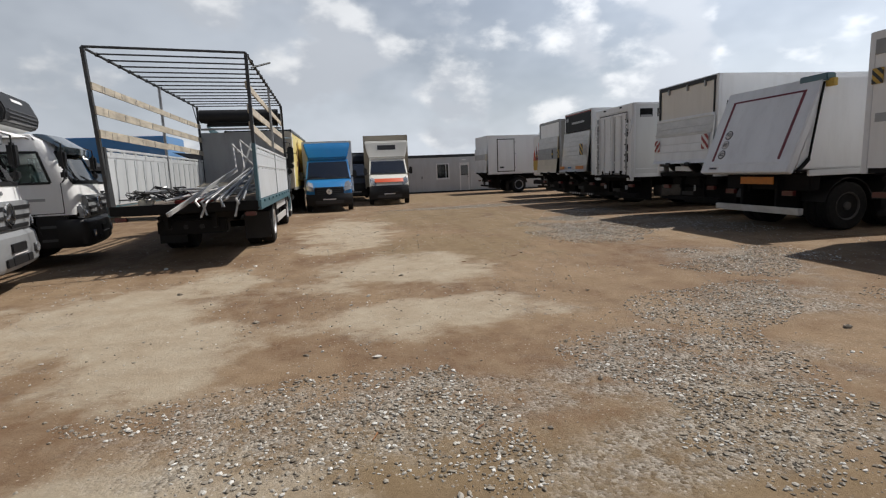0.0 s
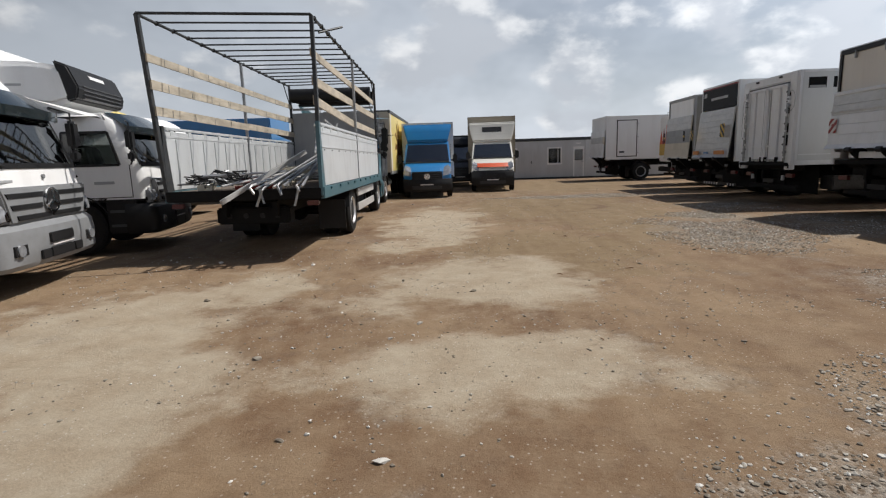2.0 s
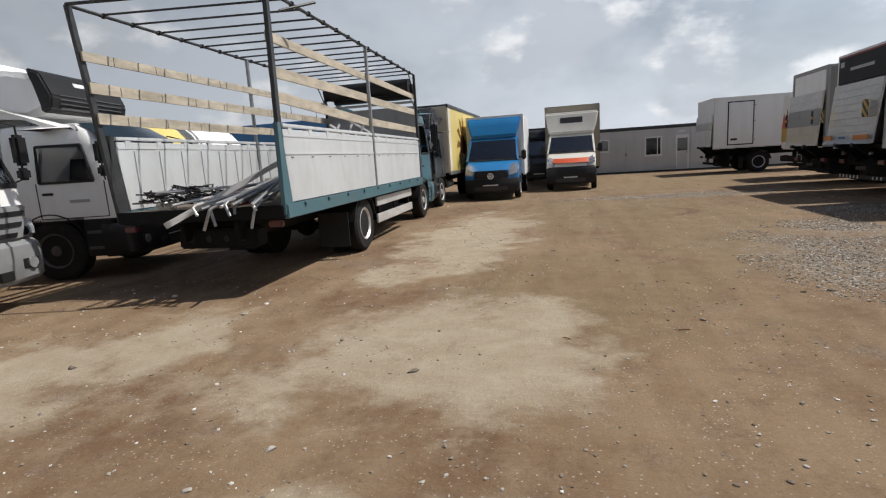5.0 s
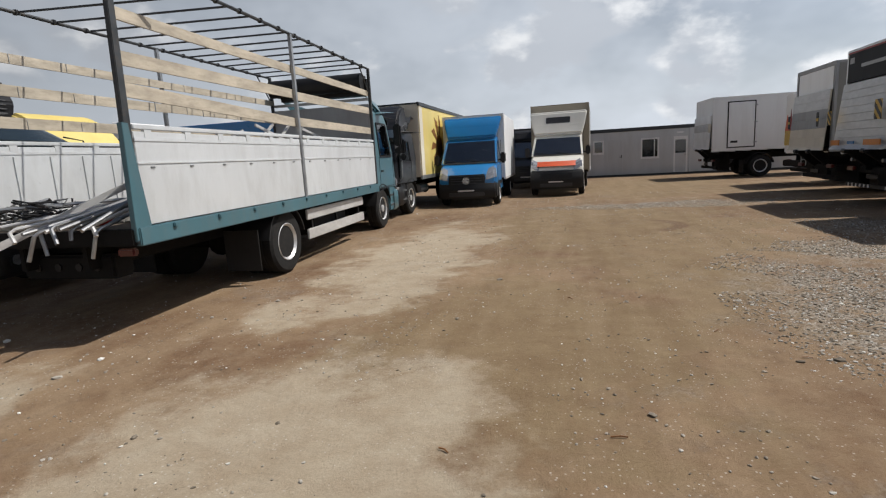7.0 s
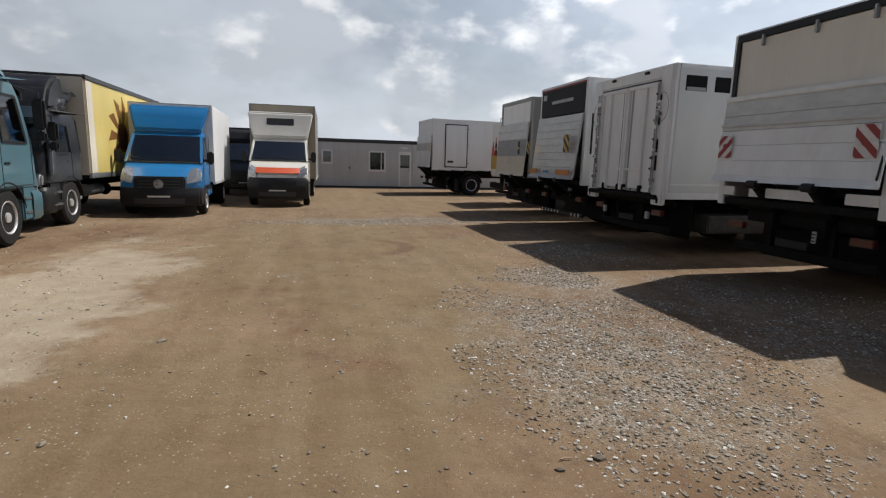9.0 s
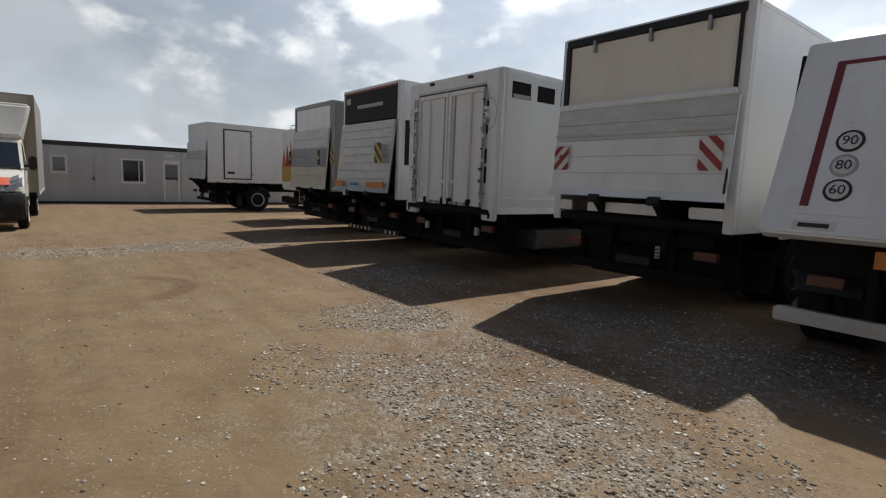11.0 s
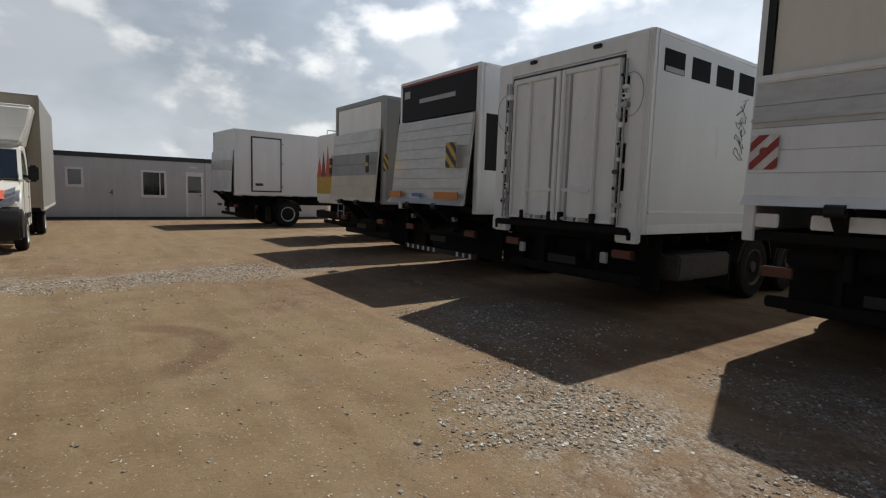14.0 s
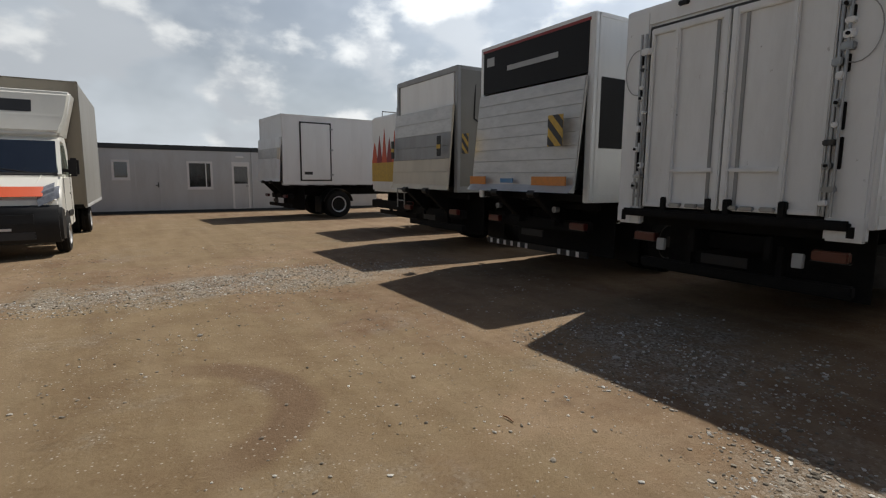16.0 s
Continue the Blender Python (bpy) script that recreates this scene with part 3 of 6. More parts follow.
def torus(bm, m, big, small, seg=20):
    pts = [m @ Vector((big * math.cos(2 * math.pi * i / seg), big * math.sin(2 * math.pi * i / seg), 0)) for i in range(seg + 1)]
    return pipe(bm, pts, small, 6)


def cab_inside(p, yf, roof, h):
    part("dashboard", prism([(yf - 0.2, 1.3), (yf - 0.17, 1.6), (yf - 0.35, 1.68), (yf - 0.62, 1.62), (yf - 0.66, 1.3)], -h + 0.08, h - 0.08, 0.03), LINING, p, "dark dashboard")
    m = pose(-0.52, yf - 0.72, 1.68, -62, 0, 0)
    wh = part("steering_wheel", torus(bmesh.new(), m, 0.22, 0.018), BLACK, p, "black steering wheel")
    bm = rod(bmesh.new(), m @ Vector((-0.21, 0, 0)), m @ Vector((0.21, 0, 0)), 0.016, 6)
    rod(bm, m @ Vector((0, 0, 0)), m @ Vector((0, -0.02, -0.3)), 0.03, 8)
    part("steering_column", bm, BLACK, wh)
    for x in (-0.55, 0.55):
        st = part("seat", prism([(yf - 1.0, 1.2), (yf - 0.98, 1.36), (yf - 1.42, 1.34), (yf - 1.58, 2.02), (yf - 1.68, 2.02), (yf - 1.56, 1.2)], x - 0.25, x + 0.25, 0.05), SEAT, p, "grey cloth seat")
        part("headrest", bx(x - 0.15, x + 0.15, yf - 1.7, yf - 1.6, 2.04, 2.24, 0.04), SEAT, st)
    part("cab_floor", bx(-h + 0.05, h - 0.05, yf - 1.88, yf - 0.2, 1.05, 1.12), LINING, p)
    part("rear_lining", bx(-h + 0.07, h - 0.07, yf - 1.92, yf - 1.89, 1.1, roof - 0.2), LINING, p)
    part("roof_lining", bx(-h + 0.15, h - 0.15, yf - 1.85, yf - 0.62, roof - 0.14, roof - 0.11), LINING, p)


def cab(p, yf, paint, roof=2.75, grille=None, deflector=None, visor=None, width=2.3, rims=TRUCK_WHEEL, near=False, sill=1.62, skirt=None, steps=None):
    h = width / 2
    grille = grille or GREYPLASTIC
    wt = roof - 0.36
    cuts = (yf - 1.4, yf - 0.5)

    def level(z, dy, dh, r, sh=0.0):
        return plan_ring(z, yf - dy, yf - 1.95, h - dh, r, (cuts[0], cuts[1] - sh))
    lv = [level(1.0, 0.04, 0, 0.2), level(1.3, 0.03, 0, 0.22), level(sill, 0.06, 0.0, 0.24), level(wt, 0.27, 0.055, 0.26, 0.16), level(roof - 0.14, 0.36, 0.075, 0.3, 0.2), level(roof - 0.03, 0.5, 0.13, 0.34, 0.24), level(roof, 0.72, 0.26, 0.36, 0.26)]
    last = len(lv[0]) - 2
    glass = {(2, i) for i in range(5, last - 4)}
    doors = {(2, 1), (2, last - 1)}
    bm = loft(lv, skip=glass | doors, cap_top=True)
    bmesh.ops.solidify(bm, geom=list(bm.faces), thickness=0.03)
    part("cab_shell", bm, paint, p)
    part("rear_wall", bx(-h + 0.09, h - 0.09, yf - 1.955, yf - 1.92, 1.0, roof - 0.1), paint, p)
    part("under_floor", bx(-h + 0.04, h - 0.04, yf - 1.93, yf - 0.12, 0.96, 1.03), CHASSIS, p)
    pane = GLASS if near else VANGLASS
    ws = part("windscreen", loft(lv, only=glass, thick=0.006), pane, p, "tinted reflecting windscreen")
    ws.visible_shadow = not near
    for i, side in ((1, 1), (last - 1, -1)):
        dw = part("door_window", loft(lv, only={(2, i)}, thick=0.006), pane, p, "tinted door window")
        dw.visible_shadow = not near
        a, b, c, d = [Vector(v) for v in (lv[2][i], lv[2][i + 1], lv[3][i + 1], lv[3][i])]
        bm = bmesh.new()
        for u, v in ((a, b), (b, c), (c, d), (d, a)):
            o = Vector((side * 0.004, 0, 0))
            beam(bm, u + o, v + o, 0.02, 0.045)
        part("window_seal", bm, BLACK, dw)
    # black rubber round the screen and the cowl below it
    bm = bmesh.new()
    low_edge, top_edge = [Vector(v) for v in lv[2][5:last - 3]], [Vector(v) for v in lv[3][5:last - 3]]
    for edge in (low_edge, top_edge):
        for a, b in zip(edge, edge[1:]):
            beam(bm, a, b, 0.03, 0.07 if edge is low_edge else 0.05)
    for a, b in ((low_edge[0], top_edge[0]), (low_edge[-1], top_edge[-1])):
        beam(bm, a, b, 0.04, 0.03)
    part("screen_surround", bm, BLACK, p, "black windscreen surround")
    mid = Vector(lv[2][len(lv[2]) // 2])
    up = (Vector(lv[3][len(lv[3]) // 2]) - mid).normalized()
    out = Vector((0, up.z, -up.y))
    for s in (-0.62, 0.02, 0.6):
        c0, c1 = mid + out * 0.02 + Vector((s * h, -0.04 * abs(s), -0.01)), mid + up * 0.12 + out * 0.03 + Vector((s * h + 0.52, -0.05, 0))
        part("wiper", rod(bmesh.new(), c0, c1, 0.011, 6), BLACK, ws)
    if near:
        cab_inside(p, yf, roof, h)
    # smoked sun visor that wraps round the upper edge
    va = [Vector(v) for v in lv[3][4:last - 2]]
    vb = [Vector(v) for v in lv[5][4:last - 2]]
    n = len(va)
    rise = [[(v.x * 1.01, v.y + 0.13, v.z - 0.03) for v in va], [(v.x * 1.012, v.y + 0.14, v.z + 0.1) for v in va], [(v.x * 1.0, v.y + 0.04, v.z + 0.02) for v in vb]]
    part("sun_visor", loft(rise, thick=0.015), visor or SMOKED, p, "dark smoked sun visor")
    # grille: a tray with stepped slots each side of the badge
    g = part("grille", prism([(yf - 0.08, 0.9), (yf + 0.0, 0.92), (yf + 0.012, 1.2), (yf - 0.005, 1.36), (yf - 0.08, 1.36)], -0.99, 0.99, 0.02, lambda y, z: 0.86 + 0.32 * (z - 0.92)), grille, p, "grey plastic grille")
    for s in (1, -1):
        for z, a, b in ((1.26, 0.14, 0.9), (1.12, 0.2, 0.84), (0.985, 0.02, 0.74)):
            part("grille_slot", prism([(yf + 0.0, z - 0.035), (yf + 0.02, z - 0.03), (yf + 0.02, z + 0.025), (yf + 0.0, z + 0.03)], s * a, s * b, 0.0, lambda y, q, z=z: 1 - 0.6 * (z - q)), BLACK, g)
    bm = bmesh.new()
    bmesh.ops.create_cone(bm, cap_ends=True, segments=24, radius1=0.15, radius2=0.15, depth=0.02, matrix=pose(0, yf + 0.03, 1.17, 90))
    disc = part("badge", bm, BLACK, g, "round chrome badge")
    bm = lathe([(-0.012, 0.14), (0.012, 0.14), (0.012, 0.165), (-0.012, 0.165)], 24)
    part("badge_ring", bm, CHROME, disc, m=pose(0, yf + 0.035, 1.17, 0, 0, 90))
    bm = bmesh.new()
    for i in range(3):
        t = radians(90 + 120 * i)
        beam(bm, (0, yf + 0.045, 1.17), (0.15 * math.cos(t), yf + 0.045, 1.17 + 0.15 * math.sin(t)), 0.032, 0.03)
    part("badge_star", bm, CHROME, disc)
    # bumper with rounded ends
    lb = [plan_ring(z, yf + d, yf - 0.5, h + w, 0.2, (yf - 0.45, yf - 0.4)) for z, d, w in ((0.36, 0.03, -0.02), (0.42, 0.07, 0.02), (0.7, 0.08, 0.03), (0.84, 0.06, 0.03), (0.91, 0.0, 0.0))]
    bmp = part("bumper", loft(lb, cap_top=True, cap_low=True), skirt or grille, p, "grey plastic bumper")
    for x0, x1 in ((-0.5, -0.3), (0.3, 0.5), (-0.28, 0.28)):
        part("air_slot", bx(x0, x1, yf + 0.06, yf + 0.092, 0.43, 0.55, 0.008), BLACK, bmp)
    pl = part("plate_holder", bx(-0.28, 0.28, yf + 0.07, yf + 0.1, 0.62, 0.75, 0.008), BLACK, bmp, "empty black plate holder")
    part("plate_edge", bx(-0.26, 0.26, yf + 0.096, yf + 0.104, 0.585, 0.6), STRIPE_W, pl)
    for s in (1, -1):
        hl = part("headlamp", prism([(yf - 0.2, 0.92), (yf - 0.01, 0.93), (yf - 0.01, 1.1), (yf - 0.06, 1.2), (yf - 0.2, 1.2)], s * 0.78, s * 1.1, 0.04, segments=3), LENS, p, "clear headlamp")
        part("headlamp_bowl", rod(bmesh.new(), (s * 0.9, yf - 0.014, 1.02), (s * 0.9, yf - 0.002, 1.02), 0.06, 16), CHROME, hl)
        fl = part("fog_lamp", rod(bmesh.new(), (s * 0.86, yf + 0.03, 0.6), (s * 0.86, yf + 0.07, 0.6), 0.075, 18), LENS, bmp, "clear round fog lamp")
        part("fog_lamp_recess", bx(s * 0.84 - 0.16, s * 0.84 + 0.16, yf - 0.02, yf + 0.052, 0.5, 0.7, 0.04), BLACK, bmp)
        k = s * (h + 0.003)
        bm = bmesh.new()
        for y in (yf - 0.34, yf - 1.46):
            box(bm, k - 0.005, k + 0.003, y - 0.007, y + 0.007, 1.04, sill)
        box(bm, k - 0.005, k + 0.003, yf - 1.46, yf - 0.34, 1.03, 1.044)
        part("door_seam", bm, INK, p)
        part("door_handle", bx(k - 0.01, k + 0.022, yf - 1.38, yf - 1.2, 1.42, 1.46, 0.01), BLACK, p)
        part("wheel_arch", bx(s * (h - 0.18) - 0.16, s * (h - 0.18) + 0.18, yf - 1.98, yf - 0.75, 0.96, 1.06, 0.03), BLACK, p, "black plastic wheel arch")
        sb = part("step_box", bx(s * (h - 0.2) - 0.18, s * (h - 0.2) + 0.2, yf - 0.82, yf - 0.3, 0.38, 1.01, 0.03), steps or BLACK, p, "moulded entry steps")
        for z in (0.5, 0.76):
            part("step", bx(s * (h + 0.0) - 0.03, s * (h + 0.0) + 0.012, yf - 0.76, yf - 0.36, z, z + 0.05, 0.006), LINING, sb)
        bm = pipe(bmesh.new(), [(s * (h - 0.12), yf - 0.36, roof - 0.16), (s * (h + 0.16), yf - 0.22, roof - 0.22), (s * (h + 0.16), yf - 0.22, sill + 0.08), (s * (h - 0.02), yf - 0.32, sill)], 0.014)
        arm = part("mirror_arm", bm, BLACK, p)
        part("mirror", bx(s * (h + 0.16) - 0.11, s * (h + 0.16) + 0.1, yf - 0.28, yf - 0.16, sill + 0.26, wt + 0.02, 0.04), BLACK, arm, "black mirror housing")
        part("mirror", bx(s * (h + 0.16) - 0.1, s * (h + 0.16) + 0.09, yf - 0.27, yf - 0.17, sill + 0.06, sill + 0.23, 0.035), BLACK, arm, "small black wide-angle mirror")
    mudguard(p, yf - 1.35, h + 0.01, 0.6, 0.4)
    wheels(p, yf - 1.35, h - 0.02, rims)
    if deflector:
        part("roof_deflector", prism([(yf - 0.72, roof - 0.04), (yf - 0.84, roof + 0.16), (yf - 1.1, roof + 0.46), (yf - 1.4, roof + 0.66), (yf - 1.72, roof + 0.78), (yf - 1.85, roof + 0.74), (yf - 1.85, roof - 0.02)], -h + 0.12, h - 0.12, 0.09, lambda y, z: 1 - 0.14 * max(0, z - roof), segments=4), deflector, p, "moulded roof wind deflector")


# ---- box bodies (rear at y = 0, forward is +y) ----
def shell(p, length, w, z0, z1, side, roof=None, rail=ALU, front=True, post=ALU):
    h = w / 2
    for s in (1, -1):
        sp = part("side_panel", bx(s * h - 0.03, s * h + 0.03, 0.04, length, z0 + 0.1, z1 - 0.05), side, p)
        part("bottom_rail", bx(s * (h + 0.004) - 0.035, s * (h + 0.004) + 0.035, 0.04, length, z0 - 0.02, z0 + 0.1, 0.006), rail, p)
        part("top_rail", bx(s * (h + 0.002) - 0.04, s * (h + 0.002) + 0.04, 0.04, length, z1 - 0.05, z1 + 0.02, 0.012), rail, p)
        part("corner_post", bx(s * (h - 0.03) - 0.06, s * (h - 0.03) + 0.06, -0.03, 0.06, z0 - 0.02, z1 + 0.02, 0.01), post, p)
    part("roof_panel", bx(-h + 0.04, h - 0.04, 0.02, length, z1 - 0.02, z1 + 0.015), roof or side, p)
    part("floor_deck", bx(-h + 0.04, h - 0.04, 0.0, length, z0 - 0.01, z0 + 0.09), CHASSIS, p)
    part("front_panel", bx(-h + 0.03, h - 0.03, length - 0.04, length + 0.02, z0 + 0.05, z1), side, p)
    part("header", bx(-h, h, -0.034, 0.07, z1 - 0.09, z1 + 0.024, 0.01), post, p)


def hazard(p, x0, x1, y, z0, z1, paper, ink, lean=1, bars=3):
    """A reflective warning sheet with slanted bars, facing -y."""
    sh = part("warning_sheet", bx(x0, x1, y - 0.006, y, z0, z1), paper, p, "striped reflective warning sheet")
    w, hgt = x1 - x0, z1 - z0
    step = (w + hgt) / bars
    for i in range(bars):
        # a slanted band, clipped to the sheet
        poly = [(0, 0), (w, 0), (w, hgt), (0, hgt)]
        lo, hi = (i + 0.15) * step, (i + 0.62) * step
        for sign, lim in ((1, lo), (-1, -hi)):
            out = []
            for (ax, az), (cx, cz) in zip(poly, poly[1:] + poly[:1]):
                fa = sign * ((ax if lean < 0 else w - ax) + az) - lim
                fc = sign * ((cx if lean < 0 else w - cx) + cz) - lim
                if fa >= 0:
                    out.append((ax, az))
                if fa * fc < 0:
                    t = fa / (fa - fc)
                    out.append((ax + (cx - ax) * t, az + (cz - az) * t))
            poly = out
        if len(poly) < 3:
            continue
        bm = bmesh.new()
        vs = [bm.verts.new((x0 + x, y - 0.010, z0 + z)) for x, z in poly]
        vb = [bm.verts.new((v.co.x, y - 0.005, v.co.z)) for v in vs]
        bm.faces.new(vs), bm.faces.new(vb[::-1])
        for k in range(len(vs)):
            bm.faces.new((vs[k], vs[(k + 1) % len(vs)], vb[(k + 1) % len(vs)], vb[k]))
        bmesh.ops.recalc_face_normals(bm, faces=bm.faces)
        part("stripe", bm, ink, sh)


def tail_lift(p, w, z0, z1, planks, lean=0.12, mats=(ALU,), lip=0.0):
    """A raised loading platform behind the body: horizontal aluminium planks on a slight lean, arms below."""
    h = w / 2
    base = part("platform", prism([(-0.05, z1), (-0.09, z1), (-0.09 - lean, z0 + 0.12), (-0.14 - lean - lip, z0), (-0.09 - lean, z0)], -h + 0.02, h - 0.02), mats[-1], p, "raised aluminium loading platform")
    dz = (z1 - z0 - 0.1) / planks
    for i in range(planks):
        a, b = z1 - i * dz, z1 - (i + 1) * dz + 0.002
        ya, yb = [-0.094 - lean * (z1 - z) / (z1 - z0 - 0.12) for z in (a, b)]
        part("plank", prism([(ya, a), (ya - 0.008, a - 0.004), (yb - 0.008, b + 0.004), (yb, b)], -h + 0.03, h - 0.03), mats[i % len(mats)], base)
    for s in (1, -1):
        part("lift_arm", prism([(-0.1 - lean, z0 + 0.05), (-0.1 - lean, z0 - 0.1), (0.3, z0 - 0.55), (0.5, z0 - 0.5), (0.1, z0 - 0.02)], s * 0.45 - 0.06, s * 0.45 + 0.06, 0.01), CHASSIS, p, "dark steel lift arm")
        part("roller", rod(bmesh.new(), (s * 0.45 - 0.08, -0.16 - lean, z0 - 0.03), (s * 0.45 + 0.08, -0.16 - lean, z0 - 0.03), 0.06, 12), BLACK, p)
    part("lift_beam", bx(-1.0, 1.0, 0.28, 0.45, z0 - 0.62, z0 - 0.45, 0.02), CHASSIS, p)
    return base


# ---- the row of box trucks with their backs to the yard ----
EAST = "box trucks parked in a row"


def row_truck(x, yc, label, turn=0):
    return thing("box_truck", pose(x, yc, 0, 0, 0, -90 + turn), label, "truck", EAST)


def truck_rest(p, length, floor, paint, axle=2.0, rims=ROW_WHEEL, **kw):
    chassis(p, length, floor, **kw)
    # added plate: hides the sunlit ground behind so the underside reads black
    part("spray_plate", bx(-1.12, 1.12, 0.78, 0.8, 0.3, floor - 0.02), CHASSIS, p, "added dark plate that shuts out light below the body")
    wheels(p, axle, 1.23, rims, dual=True)
    mudguard(p, axle, 1.24, 0.58, 0.6)
    mudflaps(p, axle - 0.7, 1.2)
    cab(p, length + 2.1, paint, rims=ROW_WHEEL)


def truck_reefer():
    p = row_truck(9.36, 34.53, "white refrigerated box truck with side door and damaged tail lift", 4)
    shell(p, 7.2, 2.5, 1.28, 3.68, PANEL, PANEL, PANEL, post=PANEL)
    d = part("side_door", bx(1.275, 1.31, 0.65, 1.75, 1.42, 3.42, 0.012), PANEL, p, "white side door in dark rubber seal")
    bm = bmesh.new()
    for y0, y1, z0, z1 in ((0.6, 0.65, 1.38, 3.47), (1.75, 1.8, 1.38, 3.47), (0.6, 1.8, 3.42, 3.47), (0.6, 1.8, 1.37, 1.42)):
        box(bm, 1.27, 1.30, y0, y1, z0, z1)
    part("door_seal", bm, BLACK, d)
    part("door_label", bx(1.308, 1.316, 0.75, 1.05, 1.6, 1.7), INK, d)
    for z in (1.6, 2.5, 3.25):
        part("hinge", bx(1.3, 1.335, 1.72, 1.86, z - 0.03, z + 0.03, 0.006), STEEL, d)
    part("rear_panel", bx(-1.2, 1.2, -0.02, 0.03, 2.9, 3.6), PANEL, p)
    tail_lift(p, 2.5, 1.35, 2.9, 4, 0.05, (WORNWHITE, ALU, WORNWHITE))
    part("torn_flag", bx(0.9, 1.2, -0.19, -0.17, 2.1, 2.5, m=pose(0.1, 0, 0.1, 0, 4, 0)), CREAM, p)
    truck_rest(p, 7.2, 1.2, WHITE, axle=2.1, rims=TRUCK_WHEEL, guard=False)


def truck_tanker():
    p = thing("tank_truck", pose(11.1, 28.2, 0, 0, 0, -90), "white tank truck with flame pattern on its rear cabinet", "truck", EAST)
    bm = lathe([(0.0, 0.5), (0.05, 0.85), (0.2, 0.98), (6.3, 0.98), (6.5, 0.85), (6.55, 0.5)], 28)
    part("tank", bm, ALU, p, m=pose(0, 0.6, 2.25, 0, 0, 90))
    c = part("rear_cabinet", bx(-1.22, 1.22, 0.0, 0.58, 1.1, 3.3, 0.05), WHITE, p, "white cabinet printed with flames")
    part("lower_print", bx(-1.2, 1.2, -0.008, 0.002, 1.4, 2.05), STRIPE_Y, c)
    part("side_print", bx(1.218, 1.228, 0.06, 0.5, 1.4, 2.05), STRIPE_Y, c)
    for i in range(7):
        x = -1.0 + i * 0.33
        zt = 2.55 + 0.45 * ((i * 37) % 5) / 5
        bm = bmesh.new()
        vs = [bm.verts.new(v) for v in ((x - 0.18, -0.012, 1.95), (x + 0.18, -0.012, 1.95), (x + 0.1, -0.012, 2.3), (x, -0.012, zt), (x - 0.1, -0.012, 2.3))]
        vb = [bm.verts.new((v.co.x, -0.003, v.co.z)) for v in vs]
        bm.faces.new(vs), bm.faces.new(vb[::-1])
        for k in range(5):
            bm.faces.new((vs[k], vs[(k + 1) % 5], vb[(k + 1) % 5], vb[k]))
        bmesh.ops.recalc_face_normals(bm, faces=bm.faces)
        part("flame", bm, (ORANGE, STRIPE_R)[i % 2], c)
    bm = bmesh.new()
    for x in (-1.1, 1.1):
        pipe(bm, [(x, 0.3, 3.28), (x, 0.3, 3.5), (x, 6.5, 3.5), (x, 6.5, 3.2)], 0.02)
    part("roof_rail", bm, STEEL, p)
    bm = bmesh.new()
    for s in (-0.2, 0.2):
        rod(bm, (0.8 + s, -0.06, 0.7), (0.8 + s, -0.06, 3.4), 0.018)
    for i in range(9):
        rod(bm, (0.6, -0.06, 0.9 + i * 0.3), (1.0, -0.06, 0.9 + i * 0.3), 0.014)
    part("ladder", bm, STEEL, p, "steel ladder on the rear cabinet")
    truck_rest(p, 7.2, 1.15, WHITE)
    part("light_board", bx(-1.2, 1.2, -0.03, 0.1, 0.62, 0.85, 0.02), CHASSIS, p)


def truck_curtain():
    p = row_truck(10.2, 24.6, "curtain-sided truck with white rear door and raised aluminium tail lift")
    shell(p, 7.3, 2.55, 1.25, 3.68, GREYTARP, GREYTARP, GREYPANEL, post=GREYPANEL)
    part("rear_door", bx(-1.14, 1.14, -0.02, 0.02, 2.95, 3.58), WHITE, p, "white upper rear door panel")
    tail_lift(p, 2.5, 1.28, 2.95, 6, 0.1, (ALU, ALU, GREYPANEL, GREYPANEL, CREAM, CREAM))
    for s in (1, -1):
        f = part("flag", bx(s * 1.02 - 0.07, s * 1.02 + 0.07, -0.3, -0.285, 1.95, 2.35, 0.004), BLACK, p, "black warning flag")
        part("flag_stripe", bx(s * 1.02 - 0.07, s * 1.02 + 0.07, -0.305, -0.298, 2.1, 2.18), STRIPE_Y, f)
    bm = pipe(bmesh.new(), [(1.29, 0.4, 3.4), (1.33, 0.35, 2.7), (1.31, 0.9, 2.4)], 0.015)
    part("strap", bm, BLACK, p)
    truck_rest(p, 7.3, 1.18, WHITE)


